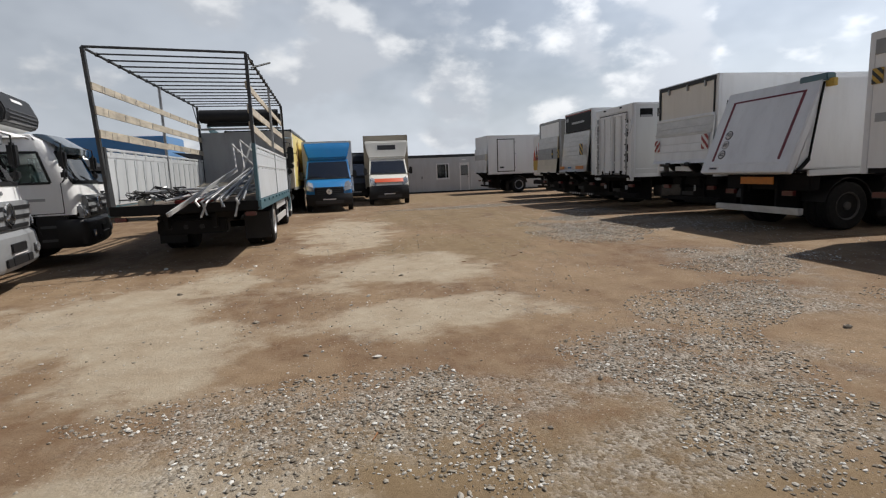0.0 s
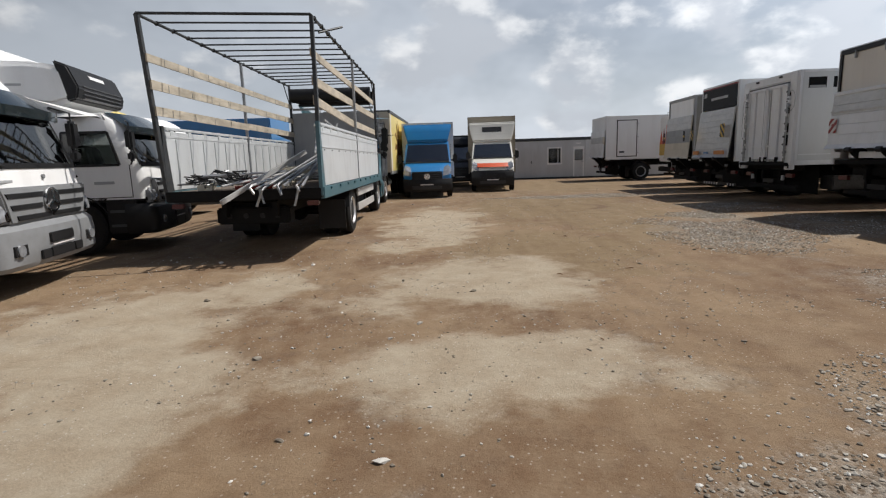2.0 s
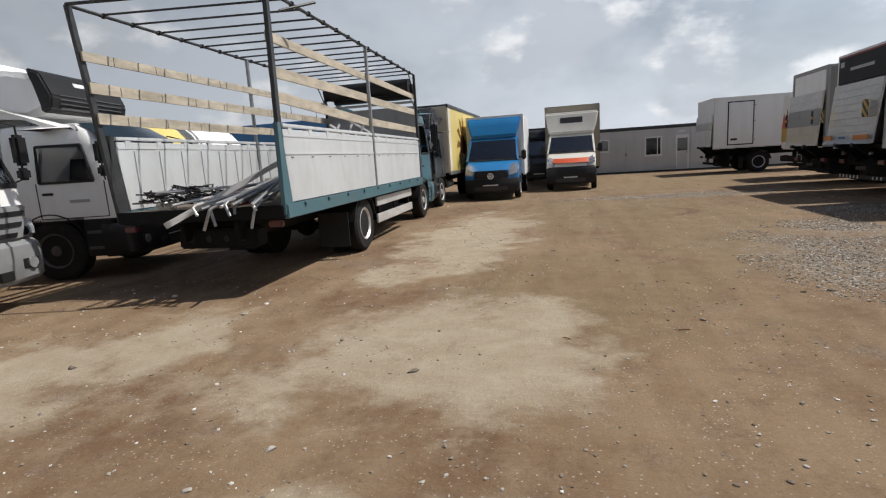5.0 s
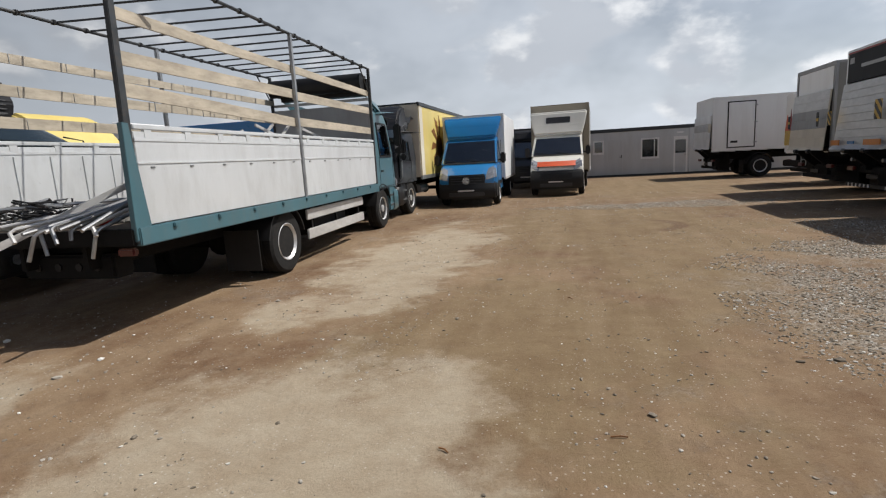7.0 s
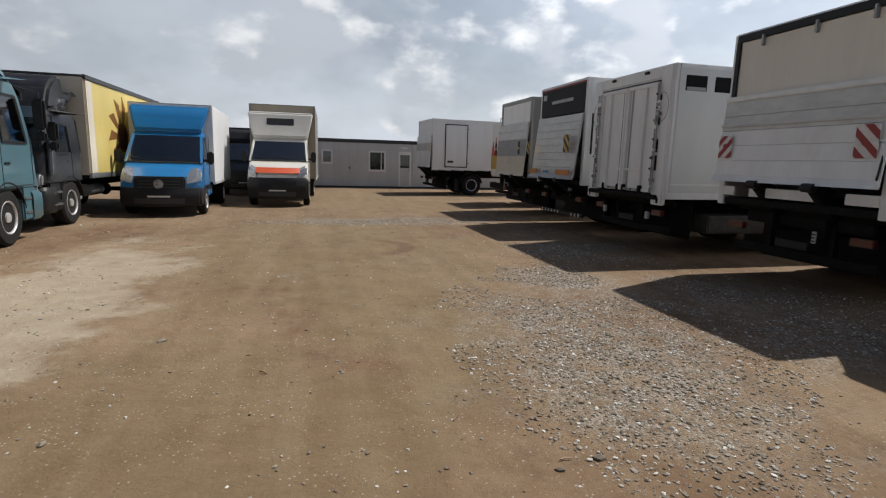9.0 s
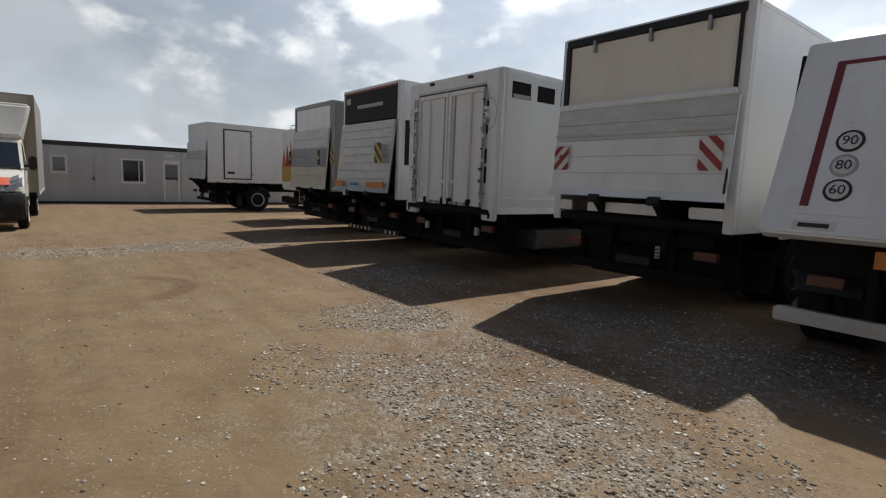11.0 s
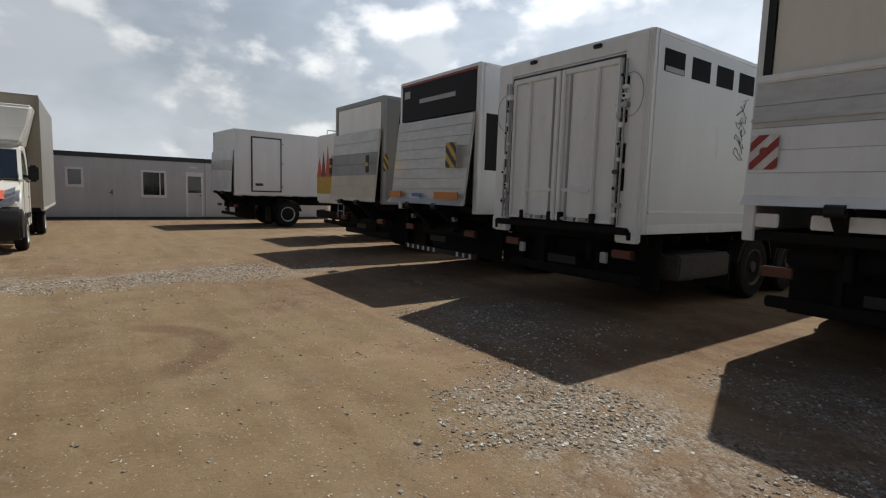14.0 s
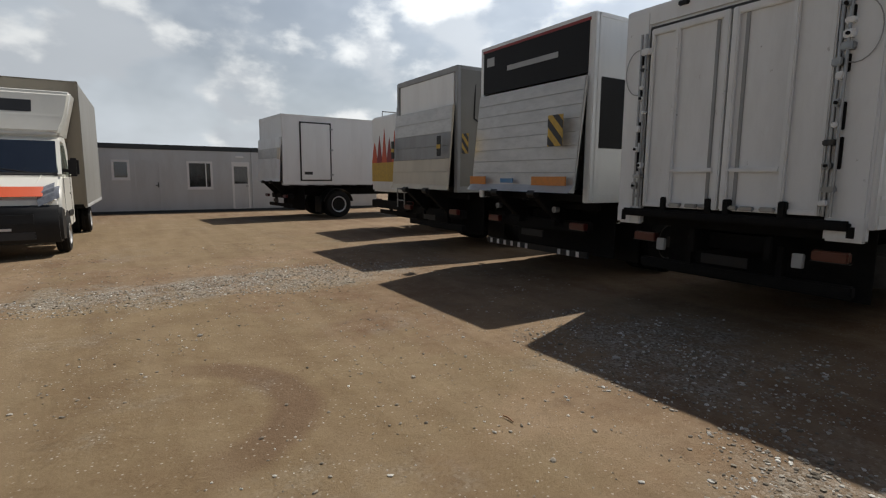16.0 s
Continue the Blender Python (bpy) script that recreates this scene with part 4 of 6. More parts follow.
def truck_flooring():
    p = row_truck(10.03, 21.0, "white box truck with black header panel and leaning tail lift")
    shell(p, 7.3, 2.55, 1.2, 3.74, PANEL, PANEL, PANEL, post=WORNWHITE)
    hd = part("header_sign", bx(-1.2, 1.2, -0.045, -0.01, 2.97, 3.66), SIGNBLACK, p, "black header panel with pale lettering bars")
    part("header_edge", bx(-1.22, 1.22, -0.05, 0.0, 3.66, 3.70), STRIPE_R, hd)
    part("lettering_bar", bx(-0.55, 0.62, -0.052, -0.044, 3.28, 3.36), PLATEGREY, hd)
    part("emblem", bx(-1.1, -0.9, -0.052, -0.044, 3.42, 3.56), PLATEGREY, hd)
    base = tail_lift(p, 2.5, 1.32, 2.93, 8, 0.15, (ALU,), lip=0.07)
    for a, b, m_ in ((-1.15, -0.72, AMBER), (0.45, 1.15, AMBER)):
        part("reflector_strip", bx(a, b, -0.345, -0.325, 1.42, 1.55), m_, base, "orange reflective strip")
    part("lift_label", bx(-0.3, 0.0, -0.345, -0.325, 1.45, 1.52), BLUE, base)
    hazard(p, 0.72, 1.02, -0.29, 1.98, 2.42, STRIPE_Y, INK, -1)
    hazard(p, -1.42, -1.22, -0.34, 1.95, 2.3, STRIPE_Y, INK, -1)
    bm = bmesh.new()
    box(bm, 1.272, 1.312, 0.12, 1.0, 1.95, 2.92)
    part("side_print", bm, SIGNBLACK, p, "black printed field on the side")
    sl = part("underrun_board", bx(-1.2, 1.2, 0.1, 0.14, 0.36, 0.45), BLACK, p, "black and white striped underrun bar")
    for i in (0, 1, 2, 3, 4, 5, 9, 10, 11):
        part("stripe", box(bmesh.new(), -1.1 + i * 0.19, -1.04 + i * 0.19, 0.092, 0.098, 0.365, 0.445), STRIPE_W, sl)
    for s in (-0.8, 0.6):
        part("work_lamp", rod(bmesh.new(), (s, 0.0, 1.05), (s, 0.08, 1.05), 0.05, 12), LENS, p)
    truck_rest(p, 7.3, 1.15, WHITE, bumper=False)


def truck_livestock():
    p = row_truck(9.86, 17.7, "white ventilated livestock box truck with ribbed rear doors")
    # side sheets take the paint darkened for shade, the rear stays white
    shell(p, 7.0, 2.62, 1.12, 3.5, SHADED_SIDE, WHITE, WORNWHITE, post=WORNWHITE)
    # rear frame and the two ribbed leaves
    for s in (1, -1):
        part("rear_pillar", bx(s * 1.14 - 0.16, s * 1.14 + 0.16, -0.07, 0.03, 0.98, 3.46, 0.02), WORNWHITE, p)
    part("rear_header", bx(-1.3, 1.3, -0.06, 0.04, 3.28, 3.52, 0.03), WORNWHITE, p)
    rnd = random.Random(21)
    for s in (1, -1):
        lf = part("rear_door", bx(min(s * 0.01, s * 0.96), max(s * 0.01, s * 0.96), -0.05, -0.01, 1.2, 3.24), WORNWHITE, p, "worn white ribbed rear door")
        for x, w, d in ((0.045, 0.034, 0.105), (0.6, 0.026, 0.1), (0.92, 0.022, 0.09)):
            part("rib", bx(s * x - w, s * x + w, -d, -0.05, 1.2, 3.24, 0.012), WORNWHITE, lf)
        # the groove's dark shading, laid on as a grey strip
        part("groove", bx(min(s * 0.13, s * 0.17), max(s * 0.13, s * 0.17), -0.062, -0.05, 1.24, 3.18, 0.004), GREYPANEL, lf, "grey strip standing for the shaded groove")
        part("rib", bx(min(s * 0.06, s * 0.93), max(s * 0.06, s * 0.93), -0.095, -0.05, 3.17, 3.24, 0.01), WORNWHITE, lf)
        part("rib", bx(min(s * 0.06, s * 0.93), max(s * 0.06, s * 0.93), -0.08, -0.05, 1.2, 1.25, 0.01), WORNWHITE, lf)
        part("rib", bx(min(s * 0.08, s * 0.575), max(s * 0.08, s * 0.575), -0.1, -0.05, 1.6, 1.645, 0.01), WORNWHITE, lf)
        # chain of hinges, keepers and lock rods down the edge
        for x, y in ((0.985, -0.11), (1.045, -0.115)):
            part("lock_rod", rod(bmesh.new(), (s * x, y, 1.2), (s * x, y, 3.2), 0.014), STEEL, lf)
        z = 1.32
        while z < 3.15:
            k = rnd.choice((-0.03, 0.0, 0.035))
            w, hz = rnd.uniform(0.025, 0.06), rnd.uniform(0.015, 0.04)
            part("hinge", bx(s * (1.01 + k) - w, s * (1.01 + k) + w, -0.14, -0.07, z - hz, z + hz, 0.01), rnd.choice((STEEL, WORNWHITE, WORNWHITE, WORNWHITE, STEEL, DARKSTEEL)), lf)
            if rnd.random() < 0.45:
                part("hinge_pin", rod(bmesh.new(), (s * (1.01 + k), -0.16, z), (s * (1.01 + k), -0.12, z), 0.016, 8), CHASSIS, lf)
            z += rnd.uniform(0.09, 0.24)
        for z0, z1, w in ((1.62, 1.9, 0.03), (1.96, 2.2, 0.024), (2.45, 2.6, 0.02), (2.86, 3.0, 0.022)):
            part("grease_strip", bx(s * 1.045 - w, s * 1.045 + w, -0.085, -0.068, z0, z1, 0.006), CHASSIS, lf, "greasy dark hinge strip")
        bm = pipe(bmesh.new(), [(s * (1.1 + 0.17 * math.sin(a)), -0.085, 2.78 + 0.26 * math.cos(a)) for a in np.linspace(-0.5, math.pi + 0.3, 15)], 0.005, 5)
        part("cable_loop", bm, GREYPANEL, p)
        for x in (0.14, 0.3, 0.5):
            part("catch", bx(s * x - 0.07, s * x + 0.07, -0.12, -0.05, 1.21, 1.255, 0.01), STEEL, lf)
        for x in (0.1, 0.64):
            part("catch_block", bx(s * x - 0.035, s * x + 0.035, -0.125, -0.05, 1.16, 1.32, 0.01), CHASSIS, lf)
        part("pillar_foot", bx(s * 1.2 - 0.1, s * 1.2 + 0.1, -0.085, -0.07, 1.0, 1.2, 0.006), WORNWHITE, p)
        part("foot_hole", bx(s * 1.2 - 0.03, s * 1.2 + 0.03, -0.09, -0.084, 1.02, 1.12), CHASSIS, p)
    for x0, x1, z0, z1 in ((-0.975, -0.96, 1.2, 3.26), (0.96, 0.975, 1.2, 3.26), (-0.012, 0.012, 1.2, 3.24), (-0.97, 0.97, 3.24, 3.275)):
        part("door_gap", bx(x0, x1, -0.062, -0.03, z0, z1), INK, p, "dark gap round the doors")
    part("door_sill", bx(-1.2, 1.2, -0.14, 0.0, 1.08, 1.17, 0.02), CHASSIS, p)
    part("marker_lamp", bx(-0.62, -0.5, -0.1, -0.05, 3.42, 3.47, 0.01), BLACK, p)
    part("marker_lamp", bx(0.5, 0.62, -0.1, -0.05, 3.42, 3.47, 0.01), BLACK, p)
    for i in range(8):
        v = part("vent", bx(1.31, 1.345, 0.18 + i * 0.62, 0.64 + i * 0.62, 3.05, 3.33, 0.006), CHASSIS, p, "black ventilation opening")
        if i == 0:
            part("vent_flap", bx(1.33, 1.352, 0.21, 0.61, 3.06, 3.12), GREYPANEL, v)
    scrawl = [(1.346, 2.2 + 0.16 * math.sin(0.9 * k) * math.cos(0.31 * k) + 0.05 * math.sin(2.1 * k), 2.95 - 0.018 * k + 0.07 * math.sin(1.3 * k)) for k in range(46)]
    part("scrawl", pipe(bmesh.new(), scrawl, 0.004, 4), DARKSTEEL, p, "dark scrawled line on the side")
    part("side_bead", bx(1.33, 1.35, 0.06, 7.0, 1.36, 1.39, 0.004), WORNWHITE, p)
    # the locker's grey is darkened as well, for the shade under the body
    part("side_locker", bx(0.7, 1.22, 1.1, 2.5, 0.42, 0.78, 0.03), SHADED_GREY, p, "grey side locker darkened for the shade")
    truck_rest(p, 7.0, 1.05, WHITE, axle=3.3, guard=False)
    wheels(p, 4.6, 1.23, ROW_WHEEL, dual=True)
    mudguard(p, 4.6, 1.24, 0.58, 0.6)
    for s in (1, -1):
        part("reflector_block", bx(s * 0.75 - 0.05, s * 0.75 + 0.05, 0.04, 0.09, 0.68, 0.82, 0.006), PLATEGREY, p)


def truck_lift():
    p = row_truck(10.08, 13.99, "large white box truck with raised tail lift and red-white warning signs")
    shell(p, 7.6, 2.6, 1.15, 3.74, PANEL, PANEL, WORNWHITE, post=WORNWHITE)
    part("rear_door", bx(-1.17, 1.17, -0.03, 0.02, 2.78, 3.62), CREAMWHITE, p, "white upper rear panel")
    bm = bmesh.new()
    box(bm, -1.24, 1.24, -0.06, -0.034, 3.63, 3.73)
    box(bm, -1.25, -1.18, -0.06, -0.034, 2.75, 3.63)
    box(bm, 1.18, 1.22, -0.06, -0.034, 2.75, 3.63)
    part("door_seal", bm, BLACK, p, "black rubber seal")
    for x in (-0.75, 0.1, 0.85):
        part("latch", bx(x - 0.02, x + 0.02, -0.09, -0.03, 3.5, 3.66, 0.006), STEEL, p)
    part("ledge", bx(-1.28, 1.24, -0.13, -0.03, 2.72, 2.8, 0.015), WORNWHITE, p)
    base = tail_lift(p, 2.6, 1.5, 2.72, 5, 0.08, (ALU, ALU, WORNWHITE, WORNWHITE, WORNWHITE), lip=0.03)
    part("crossbar", bx(-1.28, 1.26, -0.16, -0.12, 2.33, 2.37, 0.008), ALU, base)
    hazard(p, -1.25, -0.99, -0.175, 1.86, 2.2, STRIPE_W, STRIPE_R, 1)
    hazard(p, 0.92, 1.2, -0.175, 1.86, 2.26, STRIPE_W, STRIPE_R, -1)
    for x in (-1.12, 1.05):
        part("sign_hub", rod(bmesh.new(), (x, -0.19, 2.04), (x, -0.175, 2.04), 0.04, 14), STRIPE_R, p)
    for a, b in ((-1.2, -0.98), (-0.7, 0.42), (0.8, 1.22)):
        part("lower_strip", bx(a, b, -0.05, 0.0, 1.28, 1.42, 0.01), WORNWHITE, p)
    bm = rod(bmesh.new(), (1.27, -0.22, 1.6), (1.24, -0.1, 2.1), 0.014)
    part("strut", bm, BLACK, p)
    bar = part("chain_plate", bx(0.36, 0.42, 0.04, 0.06, 0.72, 0.88), PLATEGREY, p)
    for i in range(3):
        part("bar", bx(0.365, 0.415, 0.034, 0.042, 0.74 + i * 0.045, 0.76 + i * 0.045), INK, bar)
    truck_rest(p, 7.6, 1.15, WHITE, axle=2.5)


def truck_tipper():
    p = thing("tipper_trailer", pose(9.98, 10.75, 0, 0, 0, -90), "white tipper body with outward sloping tailgate and speed stickers", "truck", EAST)
    h = 1.28
    part("body_side", prism([(0.0, 3.06), (-0.62, 1.3), (7.5, 1.2), (7.5, 3.35), (0.4, 3.1)], -h, h, 0.03), WHITE, p)
    for s in (1, -1):
        part("lower_rail", bx(s * h - 0.03, s * h + 0.03, -0.3, 7.4, 1.16, 1.28, 0.01), PANEL, p)
    a, b = Vector((0, -0.02, 3.1)), Vector((0, -0.78, 1.24))
    up = (a - b).normalized()
    nrm = Vector((0, -up.z, up.y))
    fr = Matrix(((1, 0, 0), (0, up.y, -nrm.y), (0, up.z, -nrm.z))).to_4x4()
    m = Matrix.Translation(b) @ fr  # x across, y up the gate, -z outwards
    L = (a - b).length
    gate = part("tailgate", bx(-h - 0.03, h + 0.03, 0, L, -0.06, 0.1, 0.02, m), WORNWHITE, p, "white sloping tailgate")
    for x in (-1.02, 0.95):
        part("outline", box(bmesh.new(), x, x + 0.07, 0.28, 1.72, -0.066, -0.058, m), MAROON, gate)
    bm = box(bmesh.new(), -1.02, 1.02, 1.72, 1.76, -0.066, -0.058, m)
    part("outline", bm, MAROON, gate)
    bm = box(bmesh.new(), -1.02, 1.02, 0.2, 0.23, -0.075, -0.055, m)
    part("gate_edge", bm, WORNWHITE, gate)
    for words, v in (("90", 0.92), ("80", 0.68), ("60", 0.44)):
        bm = bmesh.new()
        mm = m @ pose(-0.76, v, -0.064)
        bmesh.ops.create_cone(bm, cap_ends=True, segments=28, radius1=0.108, radius2=0.108, depth=0.008, matrix=mm)
        ring = part("speed_sticker", bm, INK if words != "80" else PLATEGREY, gate, "round speed sticker")
        bm = bmesh.new()
        bmesh.ops.create_cone(bm, cap_ends=True, segments=28, radius1=0.084, radius2=0.084, depth=0.008, matrix=m @ pose(-0.76, v, -0.07))
        part("sticker_face", bm, STRIPE_W, ring)
        text(ring, words, 0.125, INK, m @ pose(-0.76, v, -0.076, 0, 180, 0), squeeze=-1.0)
    mk = part("maker_plate", box(bmesh.new(), -1.04, -0.7, 0.05, 0.14, -0.066, -0.056, m), STRIPE_W, gate)
    part("maker_bar", box(bmesh.new(), -0.99, -0.75, 0.075, 0.115, -0.071, -0.06, m), INK, mk)
    for s in (1, -1):
        rodm = rod(bmesh.new(), (s * (h + 0.05), -0.1, 3.0), (s * (h + 0.05), -0.35, 1.5), 0.022)
        rod(rodm, (s * (h + 0.05), -0.35, 1.5), (s * (h + 0.05), -0.6, 1.25), 0.04)
        part("lock_rod", rodm, CHASSIS, p)
    hg = part("hinge_bar", bx(0.75, 1.4, -0.12, 0.1, 3.02, 3.16, 0.02), TEAL, p, "blue hinge bar")
    hz = part("gate_stop", bx(1.3, 1.48, -0.05, 0.06, 2.9, 3.05, 0.01), STRIPE_Y, p)
    part("amber_board", bx(-0.5, 0.45, -0.35, -0.32, 0.98, 1.14), AMBER, p, "amber reflective board")
    part("bumper_bar", bx(-1.24, 1.24, -0.42, -0.3, 0.36, 0.5, 0.015), ALU, p, "aluminium underrun bumper")
    for s in (1, -1):
        part("bar_bracket", bx(s * 0.5 - 0.04, s * 0.5 + 0.04, -0.3, 0.3, 0.42, 1.1, 0.01), CHASSIS, p)
        part("frame_rail", bx(s * 0.42 - 0.05, s * 0.42 + 0.05, -0.2, 9.0, 0.8, 1.12), CHASSIS, p)
    tail_lamps(p, 0.8, -0.3, 0.85)
    for y in (0.75, 2.1):
        wheels(p, y, 1.25, ROW_WHEEL, dual=True)
        mudguard(p, y, 1.26, 0.58, 0.6)
    part("rear_skirt", bx(-1.2, 1.2, -0.15, 0.1, 0.85, 1.2, 0.02), CHASSIS, p)
    cab(p, 9.8, WHITE)


def truck_south():
    p = row_truck(9.75, 7.1, "white box truck with grey band and yellow-black flag")
    shell(p, 7.2, 2.55, 1.22, 3.62, PANEL, PANEL, WORNWHITE, post=WORNWHITE)
    part("rear_door", bx(-1.18, 1.18, -0.03, 0.02, 1.3, 3.54), WHITE, p, "white rear door")
    part("grey_band", bx(-1.18, 1.18, -0.045, -0.03, 3.25, 3.5), GREYPANEL, p)
    hazard(p, -1.2, -1.0, -0.05, 2.75, 3.02, STRIPE_Y, INK, -1)
    part("note", bx(-1.1, -0.85, -0.045, -0.03, 2.1, 2.25), PLATEGREY, p)
    truck_rest(p, 7.2, 1.15, WHITE)


truck_reefer()
truck_tanker()
truck_curtain()
truck_flooring()
truck_livestock()
truck_lift()
truck_tipper()
truck_south()


# ---- stripped tarpaulin truck ----
def truck_frame():
    p = thing("flatbed_truck", pose(-2.385, 10.47, 0, 0, 0, 2.3), "teal flatbed truck with bare tarpaulin frame, aluminium drop sides and planks", "truck")
    L, h, top = 7.55, 1.25, 3.8
    part("deck", bx(-h + 0.03, h - 0.03, 0.02, L, 1.02, 1.14), mat("dark worn plywood", (0.11, 0.085, 0.065), 0.8, vary=0.3, scale=2.0, grime=0.4, grime_color=(0.2, 0.17, 0.13)), p, "dark worn plywood deck")
    part("rear_sill", bx(-h, h, -0.05, 0.03, 0.98, 1.15, 0.01), CHASSIS, p)
    for s in (1, -1):
        part("edge_rail", bx(s * (h + 0.01) - 0.04, s * (h + 0.01) + 0.04, 0, L, 0.97, 1.16, 0.01), TEAL, p, "teal edge rail")
        for y in np.arange(0.5, L, 0.8):
            part("latch", bx(s * (h + 0.06) - 0.02, s * (h + 0.06) + 0.02, y - 0.03, y + 0.03, 1.1, 1.15, 0.01), TEAL, p)
        for y0, y1 in ((0.14, 3.72), (3.84, L - 0.08)):
            sd = part("drop_side", bx(s * h - 0.014, s * h + 0.014, y0, y1, 1.17, 2.12, 0.006), BOARD, p, "aluminium drop side")
            for z in (1.8,):
                part("side_bead", bx(s * (h + 0.012) - 0.012, s * (h + 0.012) + 0.012, y0, y1, z - 0.012, z + 0.012, 0.004), BOARD, sd)
            part("side_upper_rail", bx(s * h - 0.022, s * h + 0.022, y0, y1, 2.02, 2.06, 0.004), BOARD, sd)
            part("side_upper_rail", bx(s * h - 0.026, s * h + 0.026, y0, y1, 2.14, 2.19, 0.008), BOARD, sd)
            for y in np.arange(y0 + 0.2, y1, 0.62):
                part("lashing_point", bx(s * (h + 0.016) - 0.01, s * (h + 0.016) + 0.01, y - 0.03, y + 0.03, 1.745, 1.765, 0.004), STEEL, sd)
                part("rail_web", bx(s * h - 0.02, s * h + 0.02, y - 0.05, y + 0.05, 2.06, 2.14), BOARD, sd)
            for y in np.arange(y0 + 0.3, y1, 0.5):
                part("inner_rib", bx(s * (h - 0.022) - 0.01, s * (h - 0.022) + 0.01, y - 0.012, y + 0.012, 1.2, 2.0), BOARD, sd)
        # posts, top rail, planks
        part("rear_post", prism([(-0.02, 1.0), (0.09, 1.0), (0.16, top) if s > 0 else (-0.22, top), (0.08, top) if s > 0 else (-0.3, top)], s * h - 0.028, s * h + 0.028, 0.006), DARKSTEEL, p, "dark steel rear post")
        part("rear_gusset", prism([(-0.03, 1.02), (0.2, 1.1), (0.08, 2.2), (0.0, 2.2)], s * h - 0.03, s * h + 0.03, 0.004), TEAL if s > 0 else DARKSTEEL, p)
        part("mid_post", bx(s * h - 0.025, s * h + 0.025, 3.74, 3.81, 1.0, top, 0.006), STEEL, p)
        part("front_post", bx(s * h - 0.03, s * h + 0.03, L - 0.07, L, 1.0, top, 0.008), DARKSTEEL, p)
        tr = part("top_rail", rod(bmesh.new(), (s * h, 0.08 if s > 0 else -0.28, top), (s * h, L, top), 0.024, 8), DARKSTEEL, p)
        for y in np.arange(0.3, L, 0.52):
            part("roller_slide", bx(s * h - 0.032, s * h + 0.032, y - 0.025, y + 0.025, top - 0.03, top + 0.035, 0.008), BLACK, tr)
        for z, k in ((2.40, 0.0), (2.80 if s < 0 else 2.86, 0.0), (3.2 if s < 0 else 3.25, 0.0)):
            for y0, y1 in ((0.1 if s > 0 else -0.11 * (z - 1.2), 3.78), (3.78, L - 0.05)):
                q = 0.05 * ((z * 7) % 1 - 0.5) + (0.12 if (s > 0 and z < 2.5 and y0 < 1) else 0)
                bm = beam(bmesh.new(), (s * (h - 0.045), y0, z + q), (s * (h - 0.045), y1, z), 0.028, 0.14 if z < 3 else 0.12)
                pk = part("plank", bm, WOOD, p, "weathered wooden side plank")
                for y in (y0 + 0.5, y0 + 1.3, y0 + 2.1, y0 + 2.9):
                    part("plank_strap", bx(s * (h - 0.062) - 0.004, s * (h - 0.062) + 0.004, y - 0.003, y + 0.003, z - 0.055, z + 0.055), STEEL, pk)
    for i, y in enumerate(np.arange(0.08, L, 0.52)):
        part("roof_bow", rod(bmesh.new(), (-h, y - 0.36 * (1 - y / L), top + 0.01), (h, y, top + 0.01), 0.015 if i else 0.022, 6), DARKSTEEL, p, "dark steel roof bow")
    part("loose_strut", rod(bmesh.new(), (h + 0.05, 0.35, top - 0.2), (h + 0.35, 0.8, top - 0.02), 0.018), DARKSTEEL, p)
    for s in (1, -1):
        part("brace", rod(bmesh.new(), (s * h, L - 0.1, top - 0.55), (s * h, L - 0.6, top - 0.02), 0.014), DARKSTEEL, p)
    part("bulkhead", bx(-h + 0.04, h - 0.04, L - 0.06, L - 0.01, 1.14, 3.02), GREYPANEL, p, "grey front bulkhead panel")
    part("bulkhead_top", bx(-h + 0.05, h - 0.05, L - 0.05, L - 0.01, 3.1, 3.16), STEEL, p)
    part("rolled_tarpaulin", rod(bmesh.new(), (-h + 0.1, L - 0.2, 3.5), (h - 0.1, L - 0.2, 3.5), 0.2, 14), BLACK, p, "dark rolled tarpaulin under the frame")
    part("rolled_curtain", bx(-h + 0.15, h - 0.05, L - 0.15, L + 0.3, 3.22, 3.68, 0.1), BLACK, p)
    chassis(p, L, 1.05, guard=False, bumper=False, plate=False, lamps=False)
    part("tow_beam", bx(-0.62, 0.62, 0.3, 0.6, 0.56, 0.84, 0.03), CHASSIS, p, "dark tow beam with round holes")
    bm = bmesh.new()
    for x in (-0.4, -0.12, 0.16, 0.4):
        rod(bm, (x, 0.285, 0.7), (x, 0.305, 0.7), 0.045, 12)
        part("beam_hole", bm, BLACK, p)
        bm = bmesh.new()
    for s in (1, -1):
        part("tail_board", bx(s * 1.1 - 0.1, s * 1.1 + 0.1, -0.02, 0.06, 0.87, 0.95, 0.015), RED, p, "red tail lamp")
    wheels(p, 3.1, 1.2, dual=True)
    mudguard(p, 3.1, 1.22, 0.57, 0.62)
    mudflaps(p, 2.3, 1.2)
    for s in (1, -1):
        for z in (0.5, 0.84):
            part("side_guard", bx(s * 1.19 - 0.02, s * 1.19 + 0.02, 3.85, 6.6, z - 0.09, z + 0.09, 0.01), ALU, p, "pale aluminium side guard")
        for y in (4.1, 5.2, 6.4):
            part("guard_post", bx(s * 1.15 - 0.02, s * 1.15 + 0.02, y - 0.03, y + 0.03, 0.4, 1.0), CHASSIS, p)
    part("fuel_tank", bx(0.5, 1.08, 4.3, 5.9, 0.42, 0.95, 0.06), CHASSIS, p)
    cab(p, L + 2.05, TEAL, 2.98, BLACK, near=True, sill=1.8, skirt=TEAL, steps=TEAL)
    return p


FLATBED = truck_frame()


# ---- trucks with their fronts to the yard ----
WEST = "trucks parked with their fronts to the yard"


